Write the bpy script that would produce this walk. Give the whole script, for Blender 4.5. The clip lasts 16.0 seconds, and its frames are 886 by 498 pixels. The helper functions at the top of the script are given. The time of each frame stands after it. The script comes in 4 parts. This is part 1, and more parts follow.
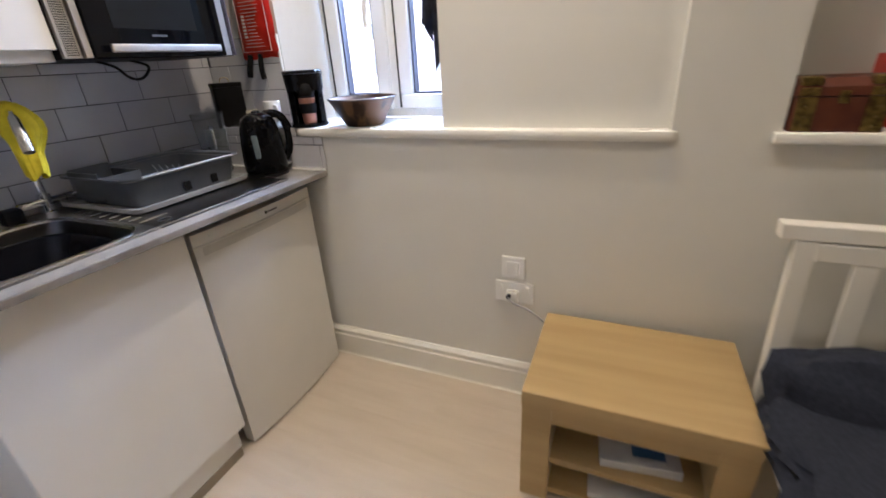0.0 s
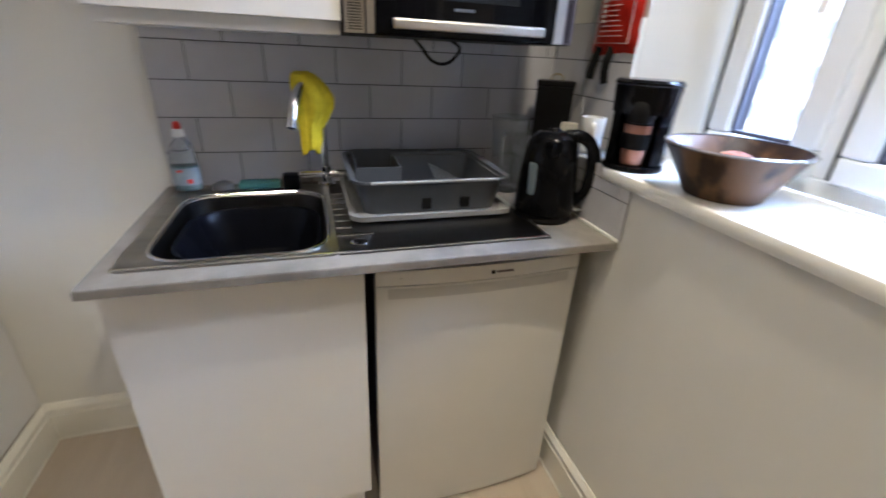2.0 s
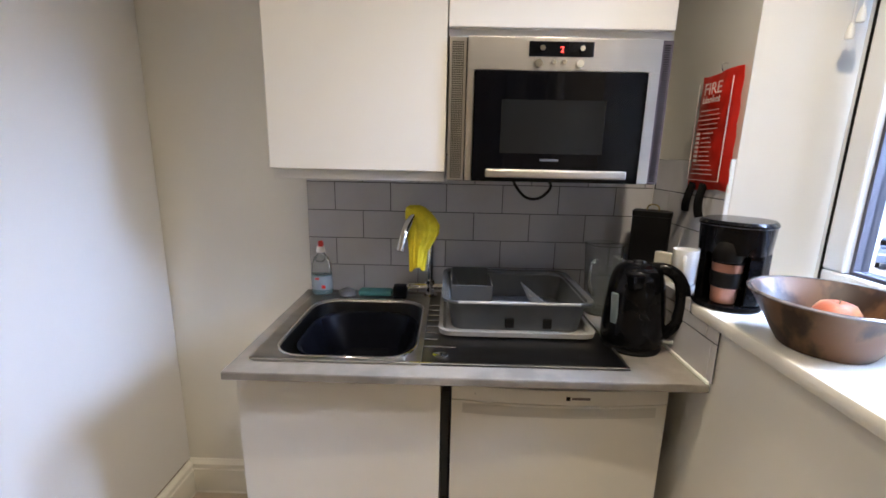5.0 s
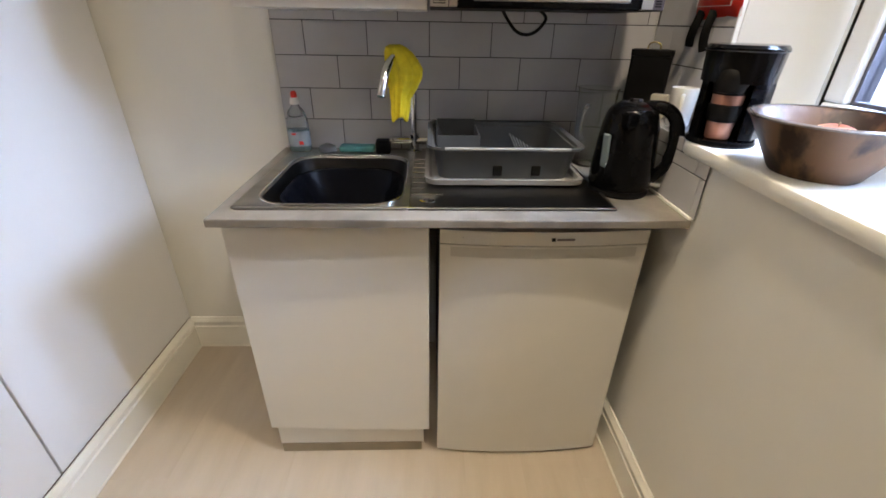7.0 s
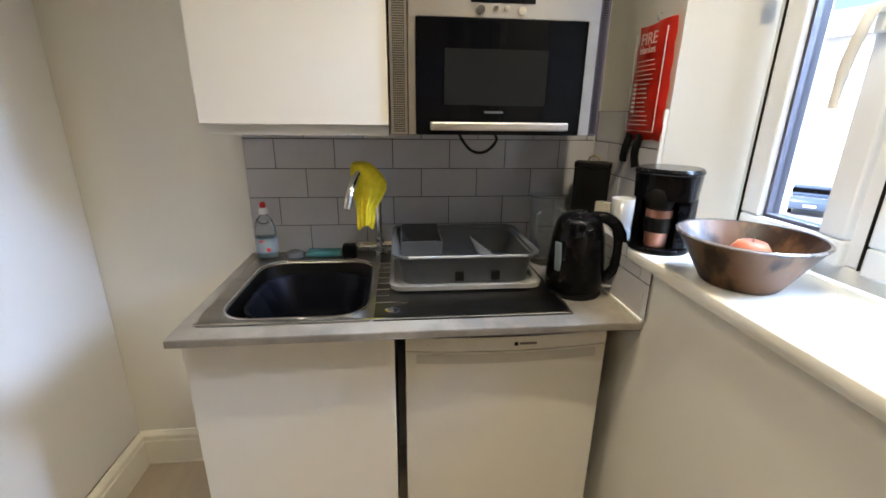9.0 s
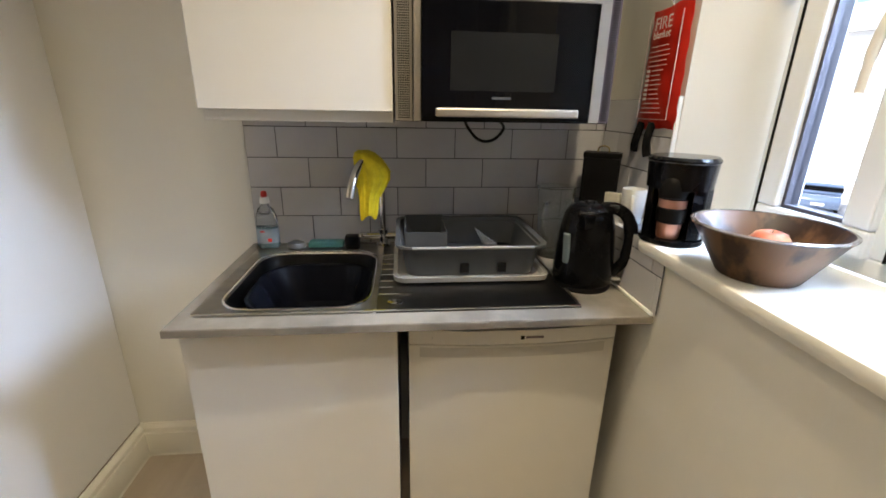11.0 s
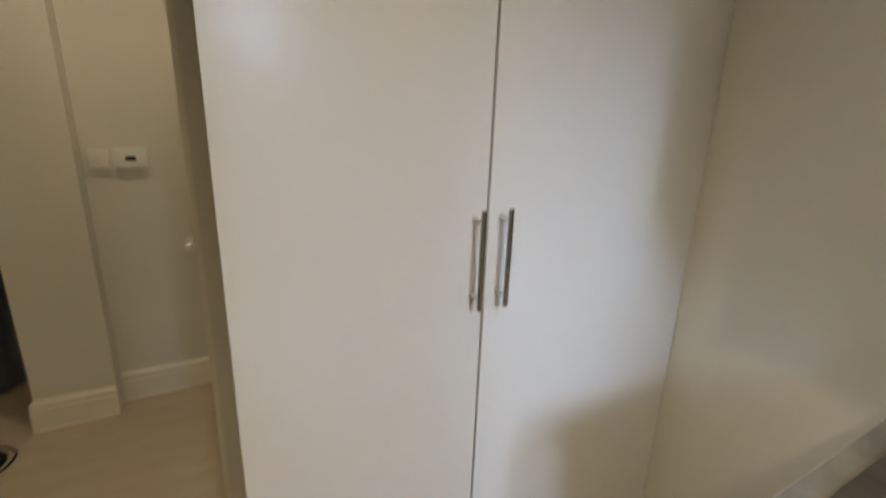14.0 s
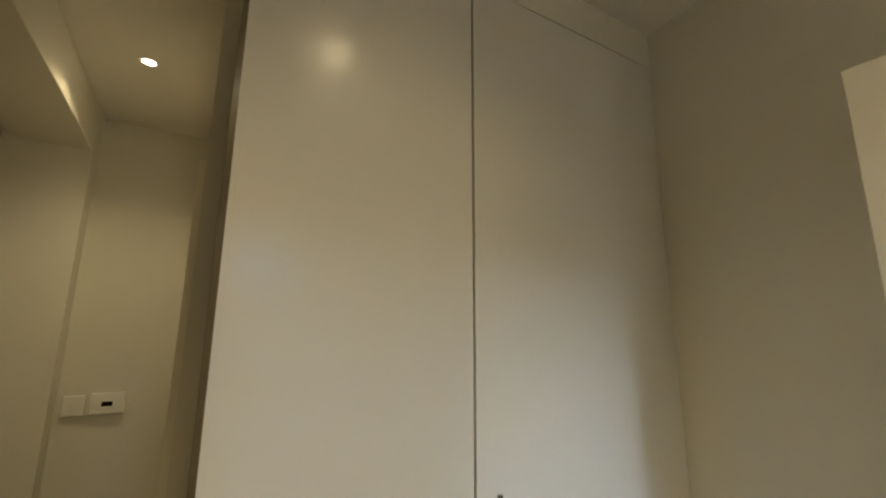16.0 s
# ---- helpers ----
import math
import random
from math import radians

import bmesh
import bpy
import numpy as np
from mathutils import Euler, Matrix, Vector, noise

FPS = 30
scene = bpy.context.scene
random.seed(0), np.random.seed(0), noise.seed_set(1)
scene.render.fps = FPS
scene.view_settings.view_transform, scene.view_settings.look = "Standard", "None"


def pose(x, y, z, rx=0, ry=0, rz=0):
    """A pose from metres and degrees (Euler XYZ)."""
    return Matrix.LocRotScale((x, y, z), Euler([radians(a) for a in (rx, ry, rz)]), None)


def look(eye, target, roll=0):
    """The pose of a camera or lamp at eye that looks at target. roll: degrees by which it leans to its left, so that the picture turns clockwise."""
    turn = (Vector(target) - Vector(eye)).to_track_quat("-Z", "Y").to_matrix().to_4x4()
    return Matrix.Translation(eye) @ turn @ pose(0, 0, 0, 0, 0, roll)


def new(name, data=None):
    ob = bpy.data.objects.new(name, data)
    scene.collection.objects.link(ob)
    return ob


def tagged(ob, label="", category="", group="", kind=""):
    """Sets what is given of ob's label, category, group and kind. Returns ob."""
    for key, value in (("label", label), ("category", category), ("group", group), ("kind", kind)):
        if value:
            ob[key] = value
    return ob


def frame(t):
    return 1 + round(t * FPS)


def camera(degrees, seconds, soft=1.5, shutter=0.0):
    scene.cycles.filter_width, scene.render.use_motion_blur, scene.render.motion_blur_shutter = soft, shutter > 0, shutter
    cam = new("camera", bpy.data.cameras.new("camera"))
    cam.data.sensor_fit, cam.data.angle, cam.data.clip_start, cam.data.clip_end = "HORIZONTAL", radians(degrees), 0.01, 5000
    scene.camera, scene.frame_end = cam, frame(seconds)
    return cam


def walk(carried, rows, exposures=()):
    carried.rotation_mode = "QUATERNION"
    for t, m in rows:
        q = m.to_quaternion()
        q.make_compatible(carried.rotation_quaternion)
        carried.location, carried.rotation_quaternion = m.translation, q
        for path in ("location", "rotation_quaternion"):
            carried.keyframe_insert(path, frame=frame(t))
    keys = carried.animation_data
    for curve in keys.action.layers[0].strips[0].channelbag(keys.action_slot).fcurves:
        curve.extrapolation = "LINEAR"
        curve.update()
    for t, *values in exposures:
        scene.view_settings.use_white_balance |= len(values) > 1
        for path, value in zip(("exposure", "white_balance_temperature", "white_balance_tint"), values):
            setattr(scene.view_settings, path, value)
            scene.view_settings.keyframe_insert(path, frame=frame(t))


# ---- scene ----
cam = camera(92.3, 16.0, 1.7, 0.5)
PATH = [
    (0, (1.734, -0.358, 1.299), (1.0, 1.314, 0.482), -3.4),
    (0.5, (1.646, -0.096, 1.328), (0.694, 1.457, 0.507), -3.3),
    (1, (1.643, 0.132, 1.324), (0.156, 1.239, 0.572), -2.3),
    (1.5, (1.553, 0.231, 1.313), (-0.053, 1.107, 0.505), -0.2),
    (2, (1.432, 0.312, 1.327), (-0.292, 0.868, 0.479), 3.0),
    (2.5, (1.455, 0.374, 1.329), (-0.375, 0.459, 0.526), 1.4),
    (3, (1.5, 0.384, 1.383), (-0.404, 0.293, 0.775), -0.4),
    (3.2, (1.513, 0.395, 1.425), (-0.435, 0.294, 0.985), 0.8),
    (5.3, (1.539, 0.414, 1.416), (-0.41, 0.411, 0.965), 1.3),
    (5.5, (1.529, 0.41, 1.408), (-0.404, 0.422, 0.897), 1.3),
    (6, (1.539, 0.417, 1.376), (-0.348, 0.436, 0.713), 0.4),
    (6.5, (1.544, 0.41, 1.342), (-0.267, 0.452, 0.494), 0.6),
    (7, (1.539, 0.406, 1.321), (-0.223, 0.468, 0.376), 1.0),
    (7.5, (1.544, 0.403, 1.321), (-0.225, 0.467, 0.39), 0.6),
    (8, (1.543, 0.415, 1.327), (-0.242, 0.483, 0.429), 0.4),
    (8.5, (1.541, 0.416, 1.383), (-0.332, 0.606, 0.708), 0.8),
    (8.7, (1.543, 0.422, 1.41), (-0.35, 0.625, 0.797), 0.7),
    (11, (1.515, 0.422, 1.387), (-0.373, 0.607, 0.755), 1.0),
    (11.5, (1.49, 0.405, 1.358), (-0.391, 0.218, 0.712), -1.8),
    (12, (1.405, 0.258, 1.323), (-0.231, -0.667, 0.639), -3.7),
    (12.5, (1.304, 0.158, 1.342), (0.007, -1.092, 0.473), 1.9),
    (13, (1.282, 0.065, 1.278), (0.356, -1.321, 0.173), -0.3),
    (13.5, (1.252, 0.077, 1.309), (0.447, -1.489, 0.361), 1.0),
    (14, (1.245, 0.092, 1.385), (0.323, -1.607, 0.871), 1.8),
    (14.5, (1.267, 0.118, 1.451), (0.285, -1.622, 1.348), 2.0),
    (15, (1.284, 0.138, 1.511), (0.334, -1.599, 1.795), 2.1),
    (15.2, (1.283, 0.144, 1.536), (0.343, -1.585, 1.892), 1.4),
    (15.5, (1.279, 0.152, 1.545), (0.344, -1.547, 2.035), 1.7),
    (16, (1.277, 0.143, 1.561), (0.295, -1.555, 1.951), 0.4),
]
EXPOSURES = [(0.0, 1.05, 5400, 21), (1.5, 1.03, 5350, 16), (3.0, 1.02, 5450, 17), (5.5, 1.08, 5750, 18), (7.5, 1.1, 5900, 15), (8.5, 1.1, 5850, 13), (11.0, 1.05, 6150, 13), (11.5, 1.05, 6350, 14), (12.5, 1.08, 6300, 14), (13.4, 0.8, 6300, 13), (14.0, 0.5, 6500, 11), (15.0, 0.25, 7200, 5), (16.0, 0.25, 7500, 4)]
walk(cam, [(t, look(eye, target, roll)) for t, eye, target, roll in PATH], EXPOSURES)

# ---- world and lights ----
world = bpy.data.worlds.new("world")
scene.world = world
world.use_nodes = True
wn = world.node_tree.nodes
sky = wn.new("ShaderNodeTexSky")
sky.sky_type, sky.sun_disc = "NISHITA", False
sky.sun_elevation, sky.sun_rotation = radians(52), radians(168)
sky.air_density, sky.dust_density, sky.ozone_density = 1.0, 3.0, 1.0
wn["Background"].inputs["Strength"].default_value = 0.15
world.node_tree.links.new(sky.outputs[0], wn["Background"].inputs["Color"])


def lamp(name, kind, m, energy, colour, **more):
    data = bpy.data.lights.new(name, kind)
    data.energy, data.color = energy, colour
    for key, value in more.items():
        if key == "size":
            data.size = value
        elif key == "size_y":
            data.shape, data.size_y = "RECTANGLE", value
        elif key == "angle":
            data.angle = value
        elif key == "radius":
            data.shadow_soft_size = value
        elif key == "spot":
            data.spot_size, data.spot_blend = value
    ob = new(name, data)
    ob.matrix_world = m
    return ob


WARM, COOL = (1.0, 0.83, 0.53), (0.60, 0.76, 1.0)
lamp("sun", "SUN", look((3.5, -8, 12.5), (1.5, 1, 1)), 5.0, (1.0, 0.97, 0.92), angle=radians(3))
lamp("window_daylight", "AREA", look((1.20, 3.7, 2.75), (0.80, 1.34, 1.60)), 160, COOL, size=1.3, size_y=0.9)
lamp("high_daylight", "AREA", look((0.95, 2.7, 3.7), (0.80, 1.25, 1.10)), 220, COOL, size=2.0, size_y=1.2)
SPOTS = [(0.93, -0.03, 10.0), (1.07, 0.86, 44.0), (1.53, 0.43, 14.0), (1.53, -1.73, 17.0), (2.98, -0.65, 12.0), (2.98, 0.43, 14.0)]

# ---- materials ----


def material(name, base, rough=0.5, metal=0.0, second=None, scale=6.0, detail=4.0, bump=0.0, bump_scale=60.0,
             stretch=(1, 1, 1), coat=0.0, trans=0.0, ior=1.45, spread=(0.35, 0.65), rough2=None, per_object=0.0):
    m = bpy.data.materials.new(name)
    m.use_nodes = True
    n, k = m.node_tree.nodes, m.node_tree.links
    b = n["Principled BSDF"]
    b.inputs["Base Color"].default_value = (*base, 1)
    b.inputs["Roughness"].default_value = rough
    b.inputs["Metallic"].default_value = metal
    b.inputs["Coat Weight"].default_value = coat
    b.inputs["Coat Roughness"].default_value = 0.08
    b.inputs["Transmission Weight"].default_value = trans
    b.inputs["IOR"].default_value = ior
    tc, mp = n.new("ShaderNodeTexCoord"), n.new("ShaderNodeMapping")
    mp.inputs["Scale"].default_value = stretch
    k.new(tc.outputs["Object"], mp.inputs["Vector"])
    if second:
        noi, ramp, mix = n.new("ShaderNodeTexNoise"), n.new("ShaderNodeMapRange"), n.new("ShaderNodeMix")
        noi.inputs["Scale"].default_value, noi.inputs["Detail"].default_value = scale, detail
        ramp.inputs["From Min"].default_value, ramp.inputs["From Max"].default_value = spread
        mix.data_type = "RGBA"
        mix.inputs["A"].default_value, mix.inputs["B"].default_value = (*base, 1), (*second, 1)
        k.new(mp.outputs[0], noi.inputs["Vector"])
        k.new(noi.outputs["Fac"], ramp.inputs["Value"])
        k.new(ramp.outputs[0], mix.inputs["Factor"])
        out = mix.outputs["Result"]
        if per_object:
            info, hsv, rng = n.new("ShaderNodeObjectInfo"), n.new("ShaderNodeHueSaturation"), n.new("ShaderNodeMapRange")
            rng.inputs["To Min"].default_value, rng.inputs["To Max"].default_value = 1 - per_object, 1 + per_object
            k.new(info.outputs["Random"], rng.inputs["Value"])
            k.new(rng.outputs[0], hsv.inputs["Value"])
            k.new(out, hsv.inputs["Color"])
            out = hsv.outputs[0]
        k.new(out, b.inputs["Base Color"])
        if rough2 is not None:
            rr = n.new("ShaderNodeMapRange")
            rr.inputs["To Min"].default_value, rr.inputs["To Max"].default_value = rough, rough2
            k.new(noi.outputs["Fac"], rr.inputs["Value"])
            k.new(rr.outputs[0], b.inputs["Roughness"])
    if bump:
        no2, bp = n.new("ShaderNodeTexNoise"), n.new("ShaderNodeBump")
        no2.inputs["Scale"].default_value, no2.inputs["Detail"].default_value = bump_scale, 5
        bp.inputs["Strength"].default_value, bp.inputs["Distance"].default_value = bump, 0.002
        k.new(mp.outputs[0], no2.inputs["Vector"])
        k.new(no2.outputs["Fac"], bp.inputs["Height"])
        k.new(bp.outputs[0], b.inputs["Normal"])
    return m


def glow(name, colour, strength):
    m = bpy.data.materials.new(name)
    m.use_nodes = True
    b = m.node_tree.nodes["Principled BSDF"]
    b.inputs["Base Color"].default_value = (*colour, 1)
    b.inputs["Emission Color"].default_value = (*colour, 1)
    b.inputs["Emission Strength"].default_value = strength
    return m


M_WALL = material("wall_paint", (0.72, 0.70, 0.64), 0.5, second=(0.69, 0.67, 0.61), scale=1.6, bump=0.25, bump_scale=45)
M_CEIL = material("ceiling_paint", (0.78, 0.76, 0.71), 0.7, second=(0.74, 0.72, 0.67), scale=2, bump=0.15, bump_scale=50)
M_TRIM = material("gloss_trim_paint", (0.80, 0.77, 0.68), 0.28, second=(0.76, 0.73, 0.64), scale=4, bump=0.08, bump_scale=20)
M_SILL = material("sill_paint", (0.82, 0.80, 0.74), 0.3, second=(0.78, 0.76, 0.70), scale=5, bump=0.1, bump_scale=25)
M_DOOR = material("satin_white_door", (0.74, 0.73, 0.72), 0.25, second=(0.71, 0.69, 0.67), scale=1.2, bump=0.05, bump_scale=12)
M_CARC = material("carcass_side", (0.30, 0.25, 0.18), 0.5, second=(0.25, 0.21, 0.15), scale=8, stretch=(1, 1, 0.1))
M_UNIT = material("white_unit_front", (0.72, 0.70, 0.66), 0.32, second=(0.70, 0.68, 0.64), scale=2, bump=0.04, bump_scale=15)
M_GLOSSF = material("high_gloss_unit_front", (0.71, 0.69, 0.65), 0.10, second=(0.70, 0.68, 0.64), scale=2, bump=0.02, bump_scale=9)
M_EDGE = material("unit_carcass", (0.60, 0.58, 0.55), 0.5)
M_TILE = material("pale_grey_glazed_tile", (0.56, 0.55, 0.56), 0.13, second=(0.52, 0.51, 0.52), scale=7, bump=0.12, bump_scale=9, coat=0.4, per_object=0.05)
M_GROUT = material("dark_grey_grout", (0.05, 0.045, 0.06), 0.9, second=(0.08, 0.075, 0.085), scale=30)
M_STONE = material("worktop_laminate", (0.25, 0.225, 0.195), 0.38, second=(0.15, 0.135, 0.118), scale=9, detail=8, bump=0.15, bump_scale=80, spread=(0.38, 0.62))
M_STEEL = material("brushed_steel", (0.40, 0.385, 0.36), 0.24, 1.0, second=(0.30, 0.29, 0.27), scale=20, stretch=(1, 0.06, 1), rough2=0.42)
# darker copy of the sink steel; shade and dark reflections are in the colour
M_SHADED_STEEL = material("shaded_sink_steel", (0.13, 0.125, 0.12), 0.26, 1.0, second=(0.115, 0.11, 0.105), scale=40, stretch=(1, 0.2, 1), rough2=0.32)
# near-black: the shade of the cabinet-fridge gap, put into the panel colour
M_GAP_SHADE = material("gap_shade_panel", (0.06, 0.058, 0.055), 0.5)
M_STEELB = material("satin_steel", (0.62, 0.58, 0.53), 0.34, 1.0, second=(0.54, 0.51, 0.47), scale=12, stretch=(1, 0.05, 1))
M_BAR = material("dark_steel_bar", (0.42, 0.41, 0.40), 0.16, 1.0)
M_SATIN = material("satin_nickel", (0.80, 0.78, 0.74), 0.30, 1.0)
M_CHROME = material("chrome", (0.80, 0.80, 0.80), 0.08, 1.0)
M_BLACK = material("black_plastic", (0.003, 0.003, 0.0035), 0.14, second=(0.005, 0.005, 0.0055), scale=20, ior=1.24)
M_NAVYP = material("dark_navy_plastic", (0.003, 0.0035, 0.006), 0.22, second=(0.005, 0.0055, 0.009), scale=15, ior=1.2)
M_MATT = material("matt_black", (0.005, 0.0045, 0.0045), 0.5, second=(0.008, 0.0075, 0.0075), scale=15, ior=1.22)
M_BGLASS = material("black_glass", (0.002, 0.002, 0.0025), 0.05, ior=1.22)
M_MESH = material("oven_window_mesh", (0.010, 0.010, 0.0095), 0.2, ior=1.22)
M_FRIDGE = material("fridge_enamel", (0.66, 0.64, 0.60), 0.34, second=(0.63, 0.61, 0.57), scale=3, bump=0.1, bump_scale=120)
# enamel darkened to paint in the shade of the finger recess
M_RECESS_SHADE = material("fridge_recess_shade", (0.50, 0.485, 0.455), 0.4)
M_GREYP = material("grey_plastic", (0.085, 0.09, 0.098), 0.4, second=(0.07, 0.075, 0.082), scale=10)
M_GREYL = material("pale_grey_plastic", (0.33, 0.33, 0.32), 0.4, second=(0.27, 0.27, 0.265), scale=12)
M_WHITEP = material("white_plastic", (0.80, 0.79, 0.75), 0.3)
M_UPVC = material("white_upvc", (0.80, 0.82, 0.84), 0.25, second=(0.77, 0.79, 0.81), scale=3)
M_GASKET = material("grey_glazing_gasket", (0.07, 0.07, 0.09), 0.55)
M_YELLOW = material("yellow_cloth", (0.70, 0.57, 0.010), 0.85, second=(0.60, 0.48, 0.008), scale=60, bump=0.6, bump_scale=160)
M_RED = material("red_vinyl", (0.80, 0.045, 0.022), 0.3, second=(0.68, 0.03, 0.016), scale=12, bump=0.5, bump_scale=18, coat=0.3)
M_PRINT = material("white_print", (0.75, 0.62, 0.60), 0.5)
M_OAK = material("oak_veneer", (0.45, 0.32, 0.145), 0.40, second=(0.36, 0.245, 0.10), scale=3.2, detail=5, stretch=(0.3, 4, 4), bump=0.12, bump_scale=30)
M_NAVY = material("navy_fabric", (0.011, 0.014, 0.026), 0.9, second=(0.02, 0.024, 0.04), scale=90, bump=0.6, bump_scale=220)
M_CHAIR = material("white_painted_wood", (0.76, 0.73, 0.66), 0.4, second=(0.72, 0.69, 0.62), scale=6, stretch=(1, 1, 0.2), bump=0.1, bump_scale=20)
M_WOODD = material("walnut_bowl", (0.024, 0.010, 0.005), 0.44, second=(0.11, 0.055, 0.024), scale=5.5, detail=4, stretch=(3, 3, 0.35), spread=(0.44, 0.54), ior=1.3)
# dark rim colour mixed with paler patches
M_RIM = material("mottled_lacquered_rim", (0.08, 0.065, 0.055), 0.22, 0.2, second=(0.22, 0.19, 0.17), scale=20, coat=0.6)
M_APPLE = material("blushed_apple_skin", (0.52, 0.15, 0.08), 0.35, second=(0.66, 0.40, 0.22), scale=22, detail=6, spread=(0.40, 0.62), coat=0.3)
M_COPPER = material("copper_band", (0.62, 0.33, 0.25), 0.35, 0.55, second=(0.45, 0.2, 0.13), scale=8)
M_GLASS = material("window_glass", (0.95, 0.97, 0.97), 0.01, trans=1.0, ior=1.02)
M_CLEAR = material("clear_plastic", (0.86, 0.88, 0.88), 0.05, trans=0.95, ior=1.3)
M_SOAP = material("blue_soap", (0.25, 0.42, 0.46), 0.2, trans=0.5, ior=1.3)
M_LABEL = material("bottle_label", (0.28, 0.34, 0.39), 0.4, second=(0.22, 0.27, 0.32), scale=30)
M_REDCAP = material("red_cap", (0.6, 0.03, 0.02), 0.35)
M_TEAL = material("teal_sponge", (0.05, 0.16, 0.16), 0.9, bump=0.6, bump_scale=120)
M_DARKW = material("waterless_window", (0.16, 0.20, 0.22), 0.2, coat=0.4)
M_CHESTW = material("chest_leather", (0.13, 0.035, 0.015), 0.45, second=(0.08, 0.02, 0.01), scale=14, bump=0.3)
M_BRASS = material("aged_brass", (0.42, 0.31, 0.10), 0.38, 1.0, second=(0.12, 0.09, 0.04), scale=60, bump=0.8, bump_scale=90)
M_PAPER = material("paper", (0.62, 0.62, 0.62), 0.6, second=(0.5, 0.5, 0.52), scale=12)
M_CREAM = material("cream_paper", (0.50, 0.47, 0.38), 0.7, second=(0.42, 0.39, 0.31), scale=30, bump=0.4, bump_scale=60)
M_BLUE = material("blue_print", (0.04, 0.12, 0.30), 0.5)
M_CURT = material("blue_grey_curtain", (0.26, 0.28, 0.31), 0.9, second=(0.20, 0.22, 0.25), scale=20, stretch=(4, 4, 0.3), bump=0.3, bump_scale=90)
M_ASPH = material("wet_concrete", (0.42, 0.42, 0.43), 0.6, second=(0.36, 0.36, 0.37), scale=3)
M_REND = material("pale_render", (0.86, 0.85, 0.82), 0.8, second=(0.80, 0.79, 0.76), scale=1.5)
# dark blue lifted to slate: the window's veiling glare is in this colour
M_CAR = material("glare_lifted_car_paint", (0.10, 0.14, 0.22), 0.25, coat=0.8)
M_FARG = material("distant_window_glass", (0.34, 0.38, 0.42), 0.3)
M_PURP = material("vent_dark", (0.14, 0.115, 0.13), 0.4, 0.6)
M_SCARF = material("black_scarf", (0.012, 0.012, 0.02), 0.8, second=(0.03, 0.03, 0.045), scale=30)
M_LAMP = glow("lamp_glow", (1.0, 0.86, 0.66), 30)
M_DIGIT = glow("red_digit_glow", (1.0, 0.05, 0.03), 3)

# the floor: pale oak-look boards
M_FLOOR = material("pale_floor_board", (0.53, 0.45, 0.35), 0.36, second=(0.46, 0.385, 0.29), scale=3.2, detail=8, stretch=(0.8, 5, 1), bump=0.12, bump_scale=30, spread=(0.3, 0.7), rough2=0.5, per_object=0.015)

# ---- mesh helpers ----


def box(bm, x0, x1, y0, y1, z0, z1, bevel=0.0, seg=2):
    m = Matrix.Translation(((x0 + x1) / 2, (y0 + y1) / 2, (z0 + z1) / 2)) @ Matrix.Diagonal((x1 - x0, y1 - y0, z1 - z0, 1))
    vs = bmesh.ops.create_cube(bm, size=1, matrix=m)["verts"]
    if bevel:
        es = list({e for v in vs for e in v.link_edges})
        bmesh.ops.bevel(bm, geom=es, offset=bevel, segments=seg, affect="EDGES", profile=0.5)
    return bm


def boxes(*rows, bevel=0.0, seg=2):
    bm = bmesh.new()
    for r in rows:
        box(bm, *r, bevel=bevel, seg=seg)
    return bm


def prism(pts, z0, z1, axis="z", bevel=0.0):
    """A closed outline pushed along an axis."""
    bm = bmesh.new()
    turn = {"z": lambda a, b, c: (a, b, c), "y": lambda a, b, c: (a, c, b), "x": lambda a, b, c: (c, a, b)}[axis]
    lo = [bm.verts.new(turn(a, b, z0)) for a, b in pts]
    hi = [bm.verts.new(turn(a, b, z1)) for a, b in pts]
    bm.faces.new(lo[::-1])
    bm.faces.new(hi)
    for i in range(len(pts)):
        j = (i + 1) % len(pts)
        bm.faces.new((lo[i], lo[j], hi[j], hi[i]))
    bmesh.ops.recalc_face_normals(bm, faces=bm.faces)
    if bevel:
        bmesh.ops.bevel(bm, geom=list(bm.edges), offset=bevel, segments=2, affect="EDGES", profile=0.5)
    return bm


def lathe(profile, seg=32, cx=0.0, cy=0.0, sx=1.0, sy=1.0, bm=None):
    """Turn (radius, z) pairs about the upright axis."""
    bm = bm or bmesh.new()
    rings = []
    for r, z in profile:
        if r < 1e-5:
            rings.append([bm.verts.new((cx, cy, z))])
        else:
            rings.append([bm.verts.new((cx + r * sx * math.cos(a), cy + r * sy * math.sin(a), z)) for a in [2 * math.pi * i / seg for i in range(seg)]])
    for a, b in zip(rings, rings[1:]):
        for i in range(seg):
            j = (i + 1) % seg
            f = [a[i % len(a)], a[j % len(a)], b[j % len(b)], b[i % len(b)]]
            f = list(dict.fromkeys(f))
            if len(f) > 2:
                bm.faces.new(f)
    bmesh.ops.recalc_face_normals(bm, faces=bm.faces)
    return bm


